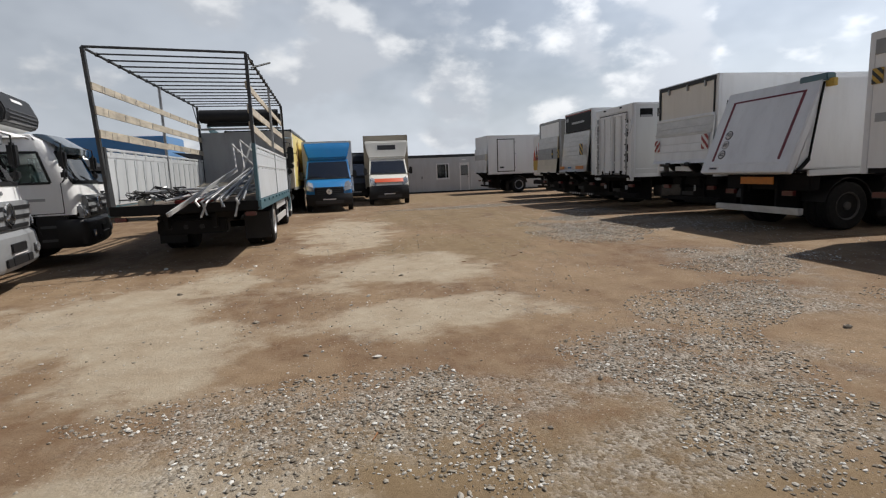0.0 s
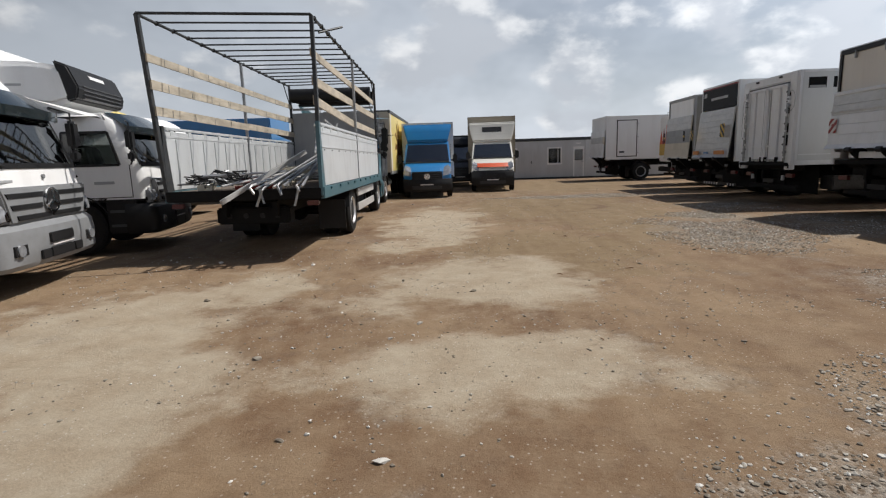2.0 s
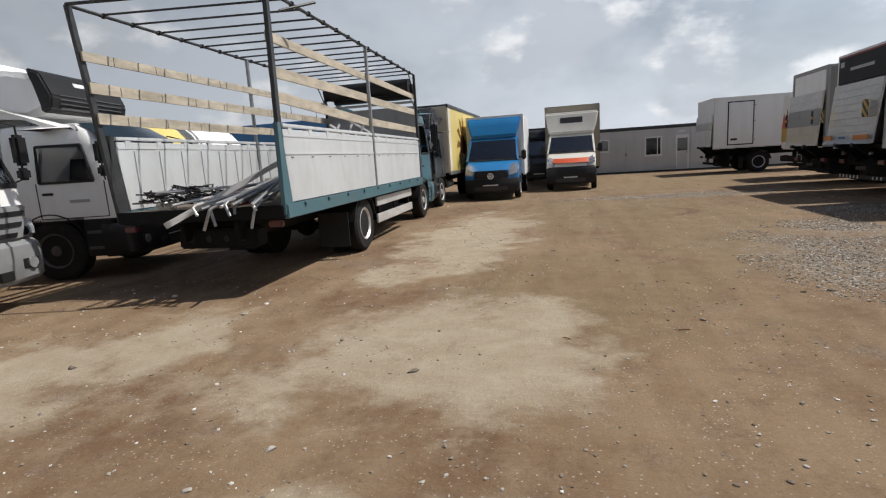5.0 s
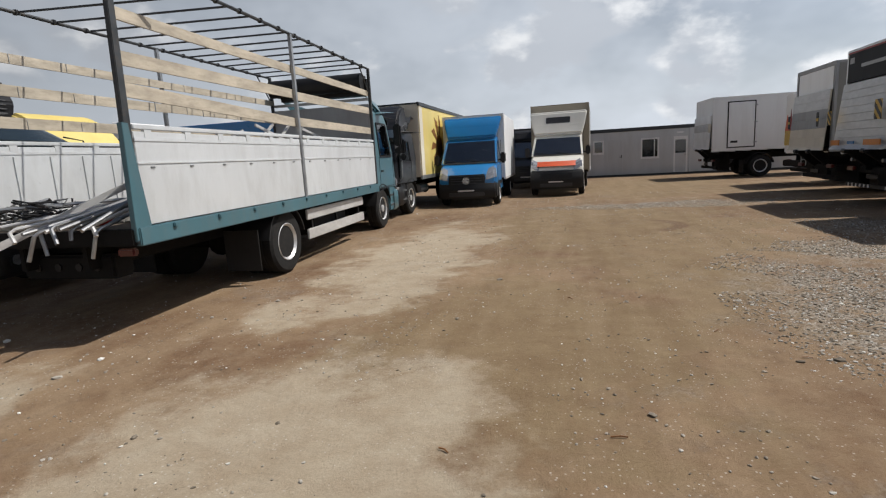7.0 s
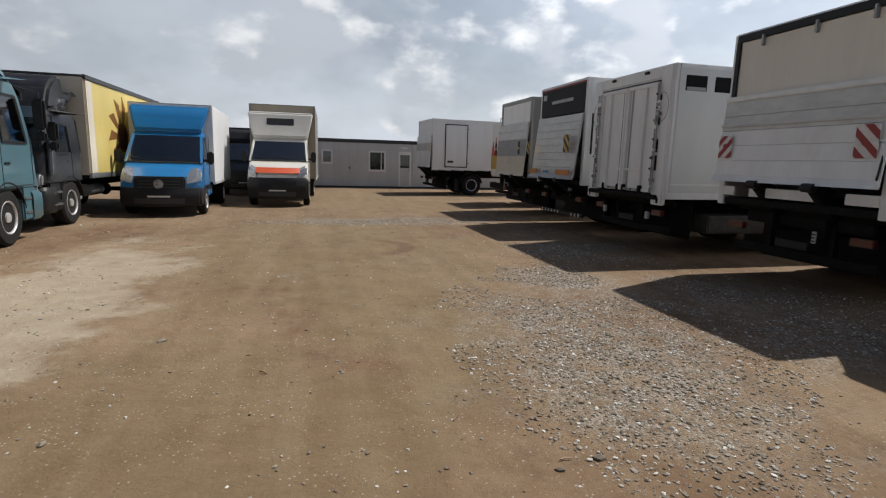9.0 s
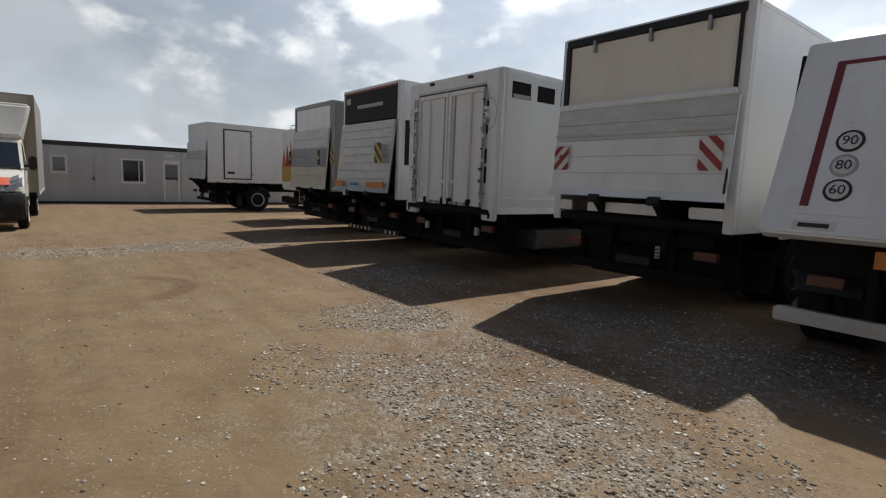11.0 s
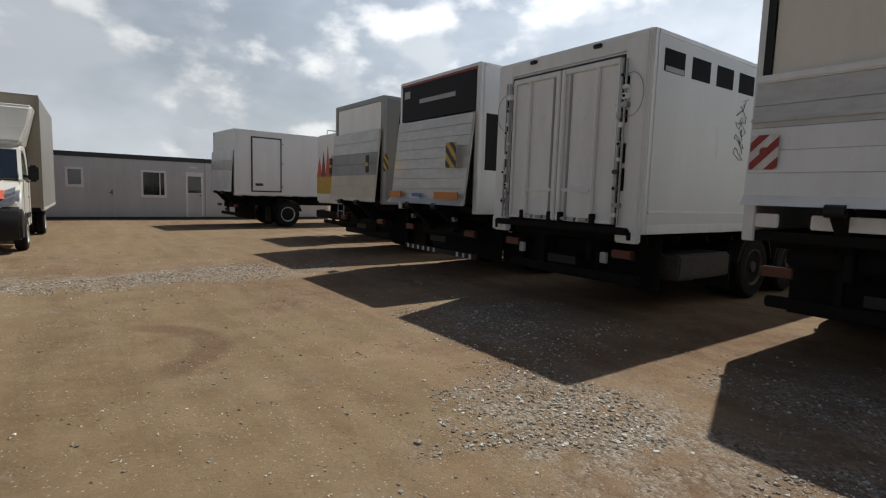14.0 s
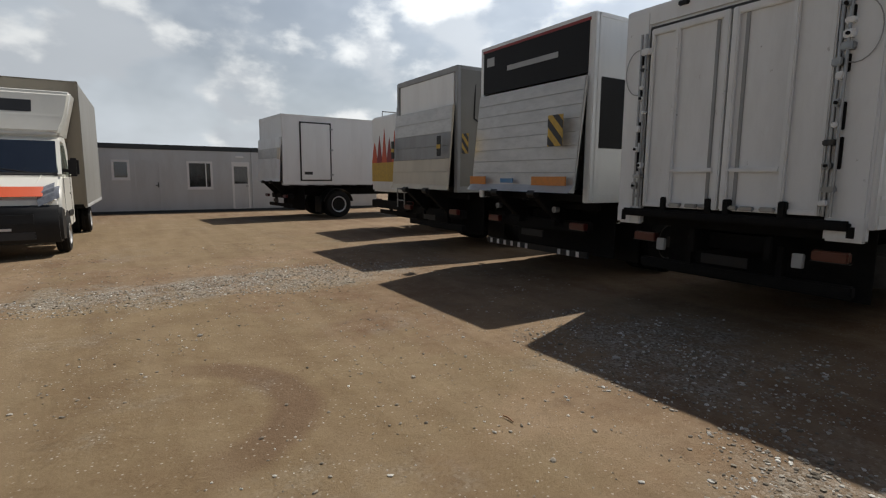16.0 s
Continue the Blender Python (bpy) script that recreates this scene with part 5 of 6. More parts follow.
def white_tractor():
    p = thing("truck", pose(-4.42, 8.97, 0, 0, 0, -78), "white truck with grey grille and bumper and white roof deflector", "truck", WEST)
    cab(p, 0.0, WHITE, 2.64, GREYPLASTIC, WHITE, near=True)
    q = -2.15
    part("emblem", rod(bmesh.new(), (0.0, -0.09, 1.48), (0.0, -0.022, 1.48), 0.03, 14), GREYPLASTIC, p)
    part("name_bar", bx(0.6, 0.84, -0.12, -0.066, 1.42, 1.45), PLATEGREY, p)
    b = part("box_body", bx(-1.25, 1.25, q - 6.5, q, 1.1, 3.5, 0.03), PANEL, p, "white box body")
    for s in (1, -1):
        part("frame_rail", bx(s * 0.42 - 0.04, s * 0.42 + 0.04, q - 6.2, -0.4, 0.75, 1.0), CHASSIS, p)
    wheels(p, q - 4.5, 1.23, dual=True)


def reefer_truck():
    p = thing("refrigerated_truck", pose(-4.78, 12.62, 0, 0, 0, -77), "white truck with open black-framed cab and white cooling unit over it", "truck", WEST)
    cab(p, 0.0, WHITE, 2.56, GREYPLASTIC, None, rims=ROW_WHEEL, near=True, skirt=BLACK)
    q = -2.4
    part("box_body", bx(-1.27, 1.27, q - 6.8, q, 1.15, 3.7, 0.03), PANEL, p, "white insulated box body")
    u = part("cooling_unit", prism([(q, 2.72), (q + 0.9, 2.66), (q + 1.25, 2.78), (q + 1.3, 3.0), (q + 1.16, 3.34), (q + 0.7, 3.44), (q, 3.46)], -0.98, 0.98, 0.1, segments=4), WHITE, p, "white cooling unit with black louvred front")
    part("louvre_panel", prism([(q + 1.14, 2.74), (q + 1.3, 2.79), (q + 1.35, 3.0), (q + 1.2, 3.37), (q + 0.98, 3.465), (q + 1.06, 3.12)], -0.99, 0.99, 0.03, segments=3), BLACK, u, "black louvred panel")
    for i in range(4):
        part("louvre", prism([(q + 1.24 + 0.02 * i, 2.8 + 0.07 * i), (q + 1.35, 2.815 + 0.07 * i), (q + 1.35, 2.83 + 0.07 * i), (q + 1.24 + 0.02 * i, 2.835 + 0.07 * i)], -0.8, 0.8), GRILLE, u)
    part("bracket", bx(-0.7, 0.7, q, q + 0.7, 2.58, 2.7, 0.02), GREYPLASTIC, u)
    part("door_lettering", bx(1.148, 1.158, -0.95, -0.62, 1.28, 1.33), PLATEGREY, p)
    part("lettering_bar", prism([(q + 1.235, 3.25), (q + 1.27, 3.22), (q + 1.255, 3.27), (q + 1.22, 3.3)], -0.3, 0.3), WHITEINK, u)
    part("maker_bar", bx(0.975, 0.985, q + 0.2, q + 0.45, 3.02, 3.06), PLATEGREY, u)
    for s in (1, -1):
        part("frame_rail", bx(s * 0.42 - 0.04, s * 0.42 + 0.04, q - 6.2, -0.4, 0.75, 1.05), CHASSIS, p)
    wheels(p, q - 4.6, 1.23, dual=True)


def back_truck(x, y, paint, body, defl, label, roof=2.7, top=3.3, turn=0, blen=6.8):
    p = thing("truck", pose(x, y, 0, 0, 0, -90 + turn), label, "truck", WEST)
    cab(p, 0.0, paint, roof, BLACK, defl, visor=BLACK)
    q = -2.15
    part("box_body", bx(-1.25, 1.25, q - blen, q, 1.1, top, 0.04), body, p)
    for s in (1, -1):
        part("frame_rail", bx(s * 0.42 - 0.04, s * 0.42 + 0.04, q - 6.2, -0.4, 0.75, 1.05), CHASSIS, p)
    wheels(p, q - 4.6, 1.23, dual=True)


def yellow_truck():
    p = thing("curtain_truck", pose(-2.95, 20.6, 0, 0, 0, 180), "dark truck with yellow printed tarpaulin body and cream front", "truck")
    cab(p, 0.0, NAVY, 2.6, BLACK, NAVY)
    q = -2.2
    part("body_front", bx(-1.26, 1.26, q - 0.05, q, 1.1, 3.45, 0.02), CREAM, p, "cream body front")
    for s in (1, -1):
        sd = part("side_curtain", bx(s * 1.25 - 0.02, s * 1.25 + 0.02, q - 7.0, q - 0.05, 1.15, 3.38), YELLOW, p, "yellow side tarpaulin with brown print")
        bm = bmesh.new()
        for k in range(5):
            a = radians(-40 + 34 * k)
            c = Vector((s * 1.278, q - 2.5, 2.1))
            d1, d2 = Vector((0, math.cos(a), math.sin(a))), Vector((0, math.cos(a + 0.3), math.sin(a + 0.3)))
            vs = [bm.verts.new(v) for v in (c + d1 * 0.45, c + d1 * 1.15, c + d2 * 0.9, c + d2 * 0.45)]
            bm.faces.new(vs)
        r = bmesh.ops.extrude_face_region(bm, geom=list(bm.faces))
        bmesh.ops.translate(bm, vec=(-s * 0.006, 0, 0), verts=[v for v in r["geom"] if isinstance(v, bmesh.types.BMVert)])
        bmesh.ops.recalc_face_normals(bm, faces=bm.faces)
        part("sunburst_print", bm, BROWNPRINT, sd)
        part("round_print", lathe([(-0.004, 0.36), (0.006, 0.36), (0.006, 0.42), (-0.004, 0.42)], 28), BROWNPRINT, sd, m=pose(s * 1.275, q - 2.5, 2.1))
        part("round_bar", bx(s * 1.276 - 0.005, s * 1.276 + 0.005, q - 2.85, q - 2.15, 1.95, 2.1), BROWNPRINT, sd)
        part("roof_edge", bx(s * 1.26 - 0.04, s * 1.26 + 0.04, q - 7.0, q, 3.38, 3.5, 0.015), ANTHRA, p)
        part("bottom_rail", bx(s * 1.25 - 0.03, s * 1.25 + 0.03, q - 7.0, q, 1.02, 1.15, 0.01), STEEL, p)
        part("frame_rail", bx(s * 0.42 - 0.04, s * 0.42 + 0.04, q - 6.8, -0.4, 0.72, 1.0), CHASSIS, p)
        part("front_border", bx(s * 1.272 - 0.006, s * 1.272 + 0.006, q - 0.42, q - 0.05, 1.16, 3.36), CREAM, sd, "cream border strip")
    # crumpled sheet and hoses between cab and body
    cr = random.Random(9)
    bm = bmesh.new()
    grid = [[bm.verts.new((-1.1 + 0.22 * i + cr.uniform(-0.04, 0.04), q + 0.05 + 0.2 * k + cr.uniform(-0.05, 0.05), 3.05 - 0.09 * k + cr.uniform(-0.12, 0.12))) for i in range(11)] for k in range(7)]
    for a, b in zip(grid, grid[1:]):
        for i in range(10):
            bm.faces.new((a[i], a[i + 1], b[i + 1], b[i]))
    bmesh.ops.solidify(bm, geom=list(bm.faces), thickness=0.02)
    part("crumpled_sheet", bm, STEEL, p, "crumpled grey plastic sheet on the cab roof")
    for s in (1, -1):
        for k in range(3):
            part("hose", pipe(bmesh.new(), [(s * (0.7 + 0.15 * k), q + 0.02, 2.4), (s * (0.8 + 0.15 * k), q + 0.12, 1.9 - 0.1 * k), (s * (0.75 + 0.15 * k), q + 0.2, 1.3), (s * (0.7 + 0.1 * k), q + 0.3, 1.05)], 0.025, 6), BLACK, p)
        part("fender_panel", prism([(-0.5, 1.2), (-0.2, 1.15), (-0.24, 1.9), (-0.5, 2.0)], s * 1.17, s * 1.21, 0.01), ANTHRA, p)
        part("grab_rail", pipe(bmesh.new(), [(s * 1.17, -0.28, 1.1), (s * 1.24, -0.26, 1.2), (s * 1.24, -0.3, 2.1), (s * 1.17, -0.34, 2.2)], 0.014, 6), STEEL, p)
        part("lamp_pod", rod(bmesh.new(), (s * 0.95, 0.05, 0.62), (s * 0.95, 0.12, 0.62), 0.1, 14), CHROME, p, "bright round lamp")
        part("broken_trim", bx(s * 0.75 - 0.35, s * 0.75 + 0.35, 0.02, 0.1, 0.78, 0.9, 0.02, pose(0, 0, 0, 0, 3, 0)), GREYPLASTIC, p)
    part("roof", bx(-1.24, 1.24, q - 7.0, q - 0.02, 3.42, 3.49), ANTHRA, p)
    part("body_rear", bx(-1.24, 1.24, q - 7.0, q - 6.95, 1.1, 3.4), CREAM, p)
    part("deck", bx(-1.23, 1.23, q - 6.95, q - 0.05, 1.02, 1.12), CHASSIS, p)
    wheels(p, q - 4.6, 1.23, dual=True)
    for s in (1, -1):
        part("air_tank", rod(bmesh.new(), (s * 0.9, q - 1.4, 0.7), (s * 0.9, q - 0.5, 0.7), 0.16, 14), STEEL, p)
        part("battery_box", bx(s * 0.8 - 0.25, s * 0.8 + 0.25, q + 0.05, q + 0.5, 0.5, 0.95, 0.03), GREYPLASTIC, p)


# ---- box vans ----
def round_nose(p):
    # the nose sweeps back towards both corners
    for ob in p.children_recursive:
        if ob.name.split(".")[0] not in ("cab_shell", "bumper", "lower_grille", "grille", "grille_bar", "bonnet_band", "headlamp", "bonnet_gap", "bonnet_crease"):
            continue
        bm = bmesh.new()
        bm.from_mesh(ob.data)
        for x in (-0.9, -0.78, -0.6, -0.35, 0, 0.35, 0.6, 0.78, 0.9):
            bmesh.ops.bisect_plane(bm, geom=bm.verts[:] + bm.edges[:] + bm.faces[:], plane_co=(x, 0, 0), plane_no=(1, 0, 0))
        for v in bm.verts:
            if ob.name.startswith("headlamp"):
                # slanted lens: low at the grille, high at the wing
                f = min(1, max(0, (abs(v.co.x) - 0.56) / 0.42))
                v.co.z += 0.09 * f - 0.10 * (1 - f) * (v.co.z > 1.0)
                v.co.x *= 1.0 - 0.03 * (v.co.z > 1.05)
            v.co.y -= 0.25 * abs(v.co.x) ** 2.4 * min(1, max(0, (v.co.y + 0.78) / 0.55))
        bm.to_mesh(ob.data)
        bm.free()


def box_van(name, m, paint, label, boxmat, sidemat, blen, bw, btop, hood=1.08, sill=1.42, roof=2.3, y_box=-1.95, band=None, defl=None, bump=None, badge=True, hatch=False, snout=False):
    p = thing(name, m, label, "van", "box vans facing the yard")
    h = 0.98
    prof = [(-0.02, 0.62), (0.0, 0.8), (-0.08, hood - 0.04), (-0.3, hood + 0.12), (-0.72, sill), (-1.4, roof - 0.12), (-1.6, roof), (-2.35, roof + 0.04), (-2.38, 0.45), (-1.3, 0.42), (-0.45, 0.42)]
    narrow = lambda y, z: 1 if z < sill else 1 - 0.09 * (z - sill)
    lower = prism(prof[:5] + [(-2.36, sill + 0.02)] + prof[8:], -h, h, 0.06, narrow)
    cap = prism([(-1.37, roof - 0.15), (-1.42, roof - 0.1), (-1.6, roof), (-2.35, roof + 0.04), (-2.36, roof - 0.17)], -h, h, 0.03, narrow)
    posts = bmesh.new()
    for s in (1, -1):
        k = 1 - 0.09 * (roof - 0.14 - sill)
        beam(posts, (s * (h - 0.035), -0.74, sill), (s * (h * k - 0.04), -1.4, roof - 0.12), 0.07, 0.06)
        beam(posts, (s * (h - 0.03), -2.14, sill), (s * (h * k - 0.03), -2.14, roof - 0.1), 0.46, 0.05)
    box(posts, -h + 0.08, h - 0.08, -2.36, -2.3, sill - 0.02, roof)
    part("cab_shell", joined(lower, cap, posts), paint, p)
    part("dashboard", prism([(-0.78, sill + 0.0), (-0.84, sill + 0.09), (-1.1, sill + 0.08), (-1.12, sill)], -h + 0.08, h - 0.08, 0.02), LINING, p, "grey dashboard")
    part("steering_wheel", torus(bmesh.new(), pose(-0.45, -1.2, sill + 0.12, -55, 0, 0), 0.18, 0.016), BLACK, p, "black steering wheel")
    for x in (-0.5, 0.05, 0.5):
        st = part("seat", bx(x - 0.22, x + 0.22, -1.95, -1.84, sill, sill + 0.42, 0.05), SEAT, p, "grey cloth seat")
        part("headrest", bx(x - 0.12, x + 0.12, -1.94, -1.86, sill + 0.45, sill + 0.63, 0.04), SEAT, st)
    a, b = Vector((0, -0.735, sill + 0.04)), Vector((0, -1.375, roof - 0.13))
    up = (b - a).normalized()
    nrm = Vector((0, up.z, -up.y))
    bm = bmesh.new()
    quad = [(a + nrm * 0.004, h - 0.055), (b + nrm * 0.004, h - 0.13), (b + nrm * 0.02, h - 0.13), (a + nrm * 0.02, h - 0.055)]
    rows = [[bm.verts.new(c + Vector((x * w, -0.01 * abs(x) ** 2.5, 0))) for x in (-1, -0.75, -0.4, 0, 0.4, 0.75, 1)] for c, w in quad]
    for i in range(6):
        for k in range(4):
            bm.faces.new((rows[k][i], rows[k][i + 1], rows[(k + 1) % 4][i + 1], rows[(k + 1) % 4][i]))
    bmesh.ops.recalc_face_normals(bm, faces=bm.faces)
    ws = part("windscreen", bm, GLASS, p, "tinted windscreen")
    ws.visible_shadow = False
    for s in (-0.5, 0.25):
        part("wiper", rod(bmesh.new(), a + nrm * 0.03 + Vector((s, 0, -0.01)), a.lerp(b, 0.12) + nrm * 0.03 + Vector((s + 0.6, 0, 0)), 0.01, 6), BLACK, ws)
    part("bonnet_gap", bx(-h + 0.06, h - 0.06, -0.75, -0.715, sill - 0.01, sill + 0.025), INK, p)
    bp = part("bumper", prism([(-0.5, 0.26), (0.05, 0.28), (0.1, 0.5), (0.09, 0.82), (0.01, 0.98), (-0.5, 0.9)] if snout else [(-0.5, 0.26), (0.05, 0.28), (0.09, 0.45), (0.07, 0.7), (0.01, 0.82), (-0.5, 0.78)], -h - 0.01, h + 0.01, 0.05), bump or BLACK, p, "black plastic bumper")
    part("lower_grille", bx(-0.6, 0.6, 0.07, 0.098, 0.36, 0.5, 0.01), INK, bp)
    part("plate_strip", bx(-0.27, 0.27, 0.088, 0.104, 0.53, 0.575), STRIPE_W, bp)
    g = part("grille", prism([(-0.1, 0.6), (0.115, 0.62), (0.1, 0.84), (-0.1, 0.84)] if snout else [(-0.1, 0.72), (0.035, 0.74), (-0.02, hood - 0.02), (-0.12, hood)], -0.62, 0.62, 0.03), BLACK, p, "black grille")
    for z in () if snout else (0.79, 0.87, 0.95):
        part("grille_bar", bx(-0.5, 0.5, -0.02, 0.04 - 0.15 * (z - 0.75), z - 0.012, z + 0.012), DARKSTEEL, g)
    if badge:
        ring = part("badge", lathe([(-0.012, 0.1), (0.012, 0.1), (0.012, 0.118), (-0.012, 0.118)], 24), CHROME, g, "round chrome badge", pose(0, 0.045, 0.88, 0, 0, 90))
        bm = bmesh.new()
        for i in range(3):
            t = radians(90 + 120 * i)
            beam(bm, (0, 0, 0), (0, 0.105 * math.cos(t), 0.105 * math.sin(t)), 0.018, 0.018)
        part("badge_star", bm, CHROME, ring)
    if band:
        part("bonnet_band", prism([(-0.06, hood - 0.03), (-0.045, hood - 0.03), (-0.27, hood + 0.15), (-0.3, hood + 0.14)], -0.72, 0.72, 0.004), band, p, "orange-red band over the bonnet")
    for s in (1, -1):
        part("headlamp", prism([(-0.3, 0.94), (0.01, 0.94), (-0.07, hood + 0.04), (-0.36, hood + 0.2)] if snout else [(-0.3, 0.8), (0.015, 0.8), (-0.04, hood - 0.02), (-0.28, hood + 0.145), (-0.46, hood + 0.22)], s * 0.785 - 0.2, s * 0.785 + 0.2, 0.07), LENS, p, "clear headlamp")
        bm = bmesh.new()
        pts = [(-0.86, sill + 0.02), (-1.36, roof - 0.2), (-1.9, roof - 0.18), (-1.9, sill)]
        vs = [bm.verts.new((s * (h * (1 - 0.09 * max(0, z - sill)) + 0.006), y, z)) for y, z in pts]
        vb = [bm.verts.new((v.co.x - 0.03 * s, v.co.y, v.co.z)) for v in vs]
        bm.faces.new(vs), bm.faces.new(vb[::-1])
        for k in range(4):
            bm.faces.new((vs[k], vs[(k + 1) % 4], vb[(k + 1) % 4], vb[k]))
        bmesh.ops.recalc_face_normals(bm, faces=bm.faces)
        part("door_window", bm, GLASS, p, "tinted door window").visible_shadow = False
        part("door_seam", bx(s * h - 0.004, s * h + 0.005, -1.972, -1.96, 0.5, roof - 0.1), INK, p)
        part("door_seam", bx(s * h - 0.004, s * h + 0.005, -0.9, -0.888, 0.85, sill), INK, p)
        part("door_handle", bx(s * h - 0.01, s * h + 0.02, -1.9, -1.76, 1.12, 1.16, 0.008), BLACK, p)
        part("bonnet_crease", beam(bmesh.new(), (s * 0.52, -0.12, hood + 0.0), (s * 0.66, -0.72, sill + 0.004), 0.012, 0.012), paint, p)
        part("side_strip", bx(s * h - 0.02, s * h + 0.02, -2.0, -1.3, 0.68, 0.8, 0.01), BLACK, p)
        arm = part("mirror_arm", bx(min(s * 0.93, s * 1.14), max(s * 0.93, s * 1.14), -0.98, -0.92, sill + 0.06, sill + 0.12, 0.01), BLACK, p)
        part("mirror", bx(s * 1.16 - 0.09, s * 1.16 + 0.09, -1.02, -0.88, sill - 0.02, sill + 0.34, 0.04), BLACK, arm, "black door mirror")
        part("wheel_arch", prism([(-0.98 + 0.47 * math.cos(t), 0.36 + 0.47 * math.sin(t)) for t in np.linspace(0, math.pi, 12)], s * (h - 0.1) - 0.11, s * (h - 0.1) + 0.108), BLACK, p)
    for s in (1, -1):
        for y, hh in ((-0.98, h + 0.03),):
            wh = part("wheel", VAN_WHEEL[0], RUBBER, p, m=pose(s * hh, y, 0.36, 0, 0, 0 if s > 0 else 180))
            part("rim", VAN_WHEEL[1], RIM, wh)
        for k in (0, 0.24):
            wh = part("wheel", VAN_WHEEL[0], RUBBER, p, m=pose(s * (1.05 - k), y_box - 2.6, 0.36, 0, 0, 0 if s > 0 else 180))
            part("rim", VAN_WHEEL[1], RIM, wh)
        part("frame_rail", bx(s * 0.4 - 0.04, s * 0.4 + 0.04, y_box - blen + 0.2, -0.5, 0.5, 0.7), CHASSIS, p)
    # body
    w = bw / 2
    y0, y1 = y_box - blen, y_box
    for s in (1, -1):
        part("side_panel", bx(s * w - 0.02, s * w + 0.02, y0, y1, 0.86, btop - 0.04), sidemat, p)
        part("bottom_rail", bx(s * w - 0.03, s * w + 0.03, y0, y1, 0.78, 0.86, 0.008), ALU, p)
        part("corner_trim", bx(s * (w - 0.01) - 0.03, s * (w - 0.01) + 0.036, y1 - 0.06, y1 + 0.012, 0.8, btop + 0.006, 0.012), boxmat, p)
    part("front_wall", bx(-w + 0.02, w - 0.02, y1 - 0.04, y1, 0.86, btop), boxmat, p)
    part("rear_wall", bx(-w + 0.02, w - 0.02, y0, y0 + 0.04, 0.86, btop), sidemat, p)
    part("roof_panel", bx(-w, w, y0, y1, btop - 0.04, btop, 0.01), boxmat, p)
    part("floor_deck", bx(-w + 0.02, w - 0.02, y0 + 0.04, y1 - 0.04, 0.76, 0.84), CHASSIS, p)
    dt = btop - 0.08 if not hatch else btop - 0.34
    f = part("roof_deflector", prism([(-1.5, roof - 0.04), (-1.46, roof + 0.06), (-1.64, roof + 0.4), (-1.84, dt - 0.05), (-1.92, dt), (y_box - 0.02, dt), (y_box - 0.02, roof - 0.04)], -w + 0.05, w - 0.05, 0.11, lambda y, z: 0.8 + 0.2 * min(1, max(0, (z - roof) / 0.7)) ** 0.8, segments=4), defl or paint, p, "moulded wind deflector over the cab")
    if hatch:
        part("deflector_hatch", prism([(-1.66, roof + 0.46), (-1.70, roof + 0.46), (-1.80, roof + 0.7), (-1.76, roof + 0.72)], -0.48, 0.48, 0.01), INK, f, "dark opening")
    round_nose(p)
    return p


box_van("box_van", pose(-0.33, 23.35, 0, 0, 0, 181.5), BLUE, "blue box van with blue wind deflector and white box sides", PANEL, PANEL, 4.3, 2.2, 3.13, y_box=-1.98)
box_van("box_van", pose(2.5, 26.45, 0, 0, 0, 177.8), OFFWHITE, "off-white box van with orange bonnet band and beige box", mat("beige box panel", (0.30, 0.265, 0.21), 0.55, vary=0.08, scale=1.0, grime=0.25, streak=4), GREYTARP, 4.9, 2.35, 3.6, hood=1.16, sill=1.52, roof=2.32, y_box=-2.75, snout=True, band=ORANGE, defl=OFFWHITE, badge=False, hatch=True)
box_van("box_van", pose(0.95, 31.5, 0, 0, 0, 180), NAVY, "dark box van parked behind the others", NAVY, NAVY, 4.3, 2.1, 2.9, y_box=-1.98, badge=False)

white_tractor()
reefer_truck()
back_truck(-7.0, 16.2, NAVY, GREYTARP, YELLOW, "dark truck with yellow roof deflector and grey tarpaulin body", 2.42, 2.9)
back_truck(-7.4, 19.2, WHITE, GREYTARP, WHITE, "white truck with grey tarpaulin body", 2.4, 3.05)
back_truck(-4.8, 25.6, NAVY, BLUE, None, "blue box truck behind the flatbed", 2.5, 3.5, blen=5.2)
yellow_truck()


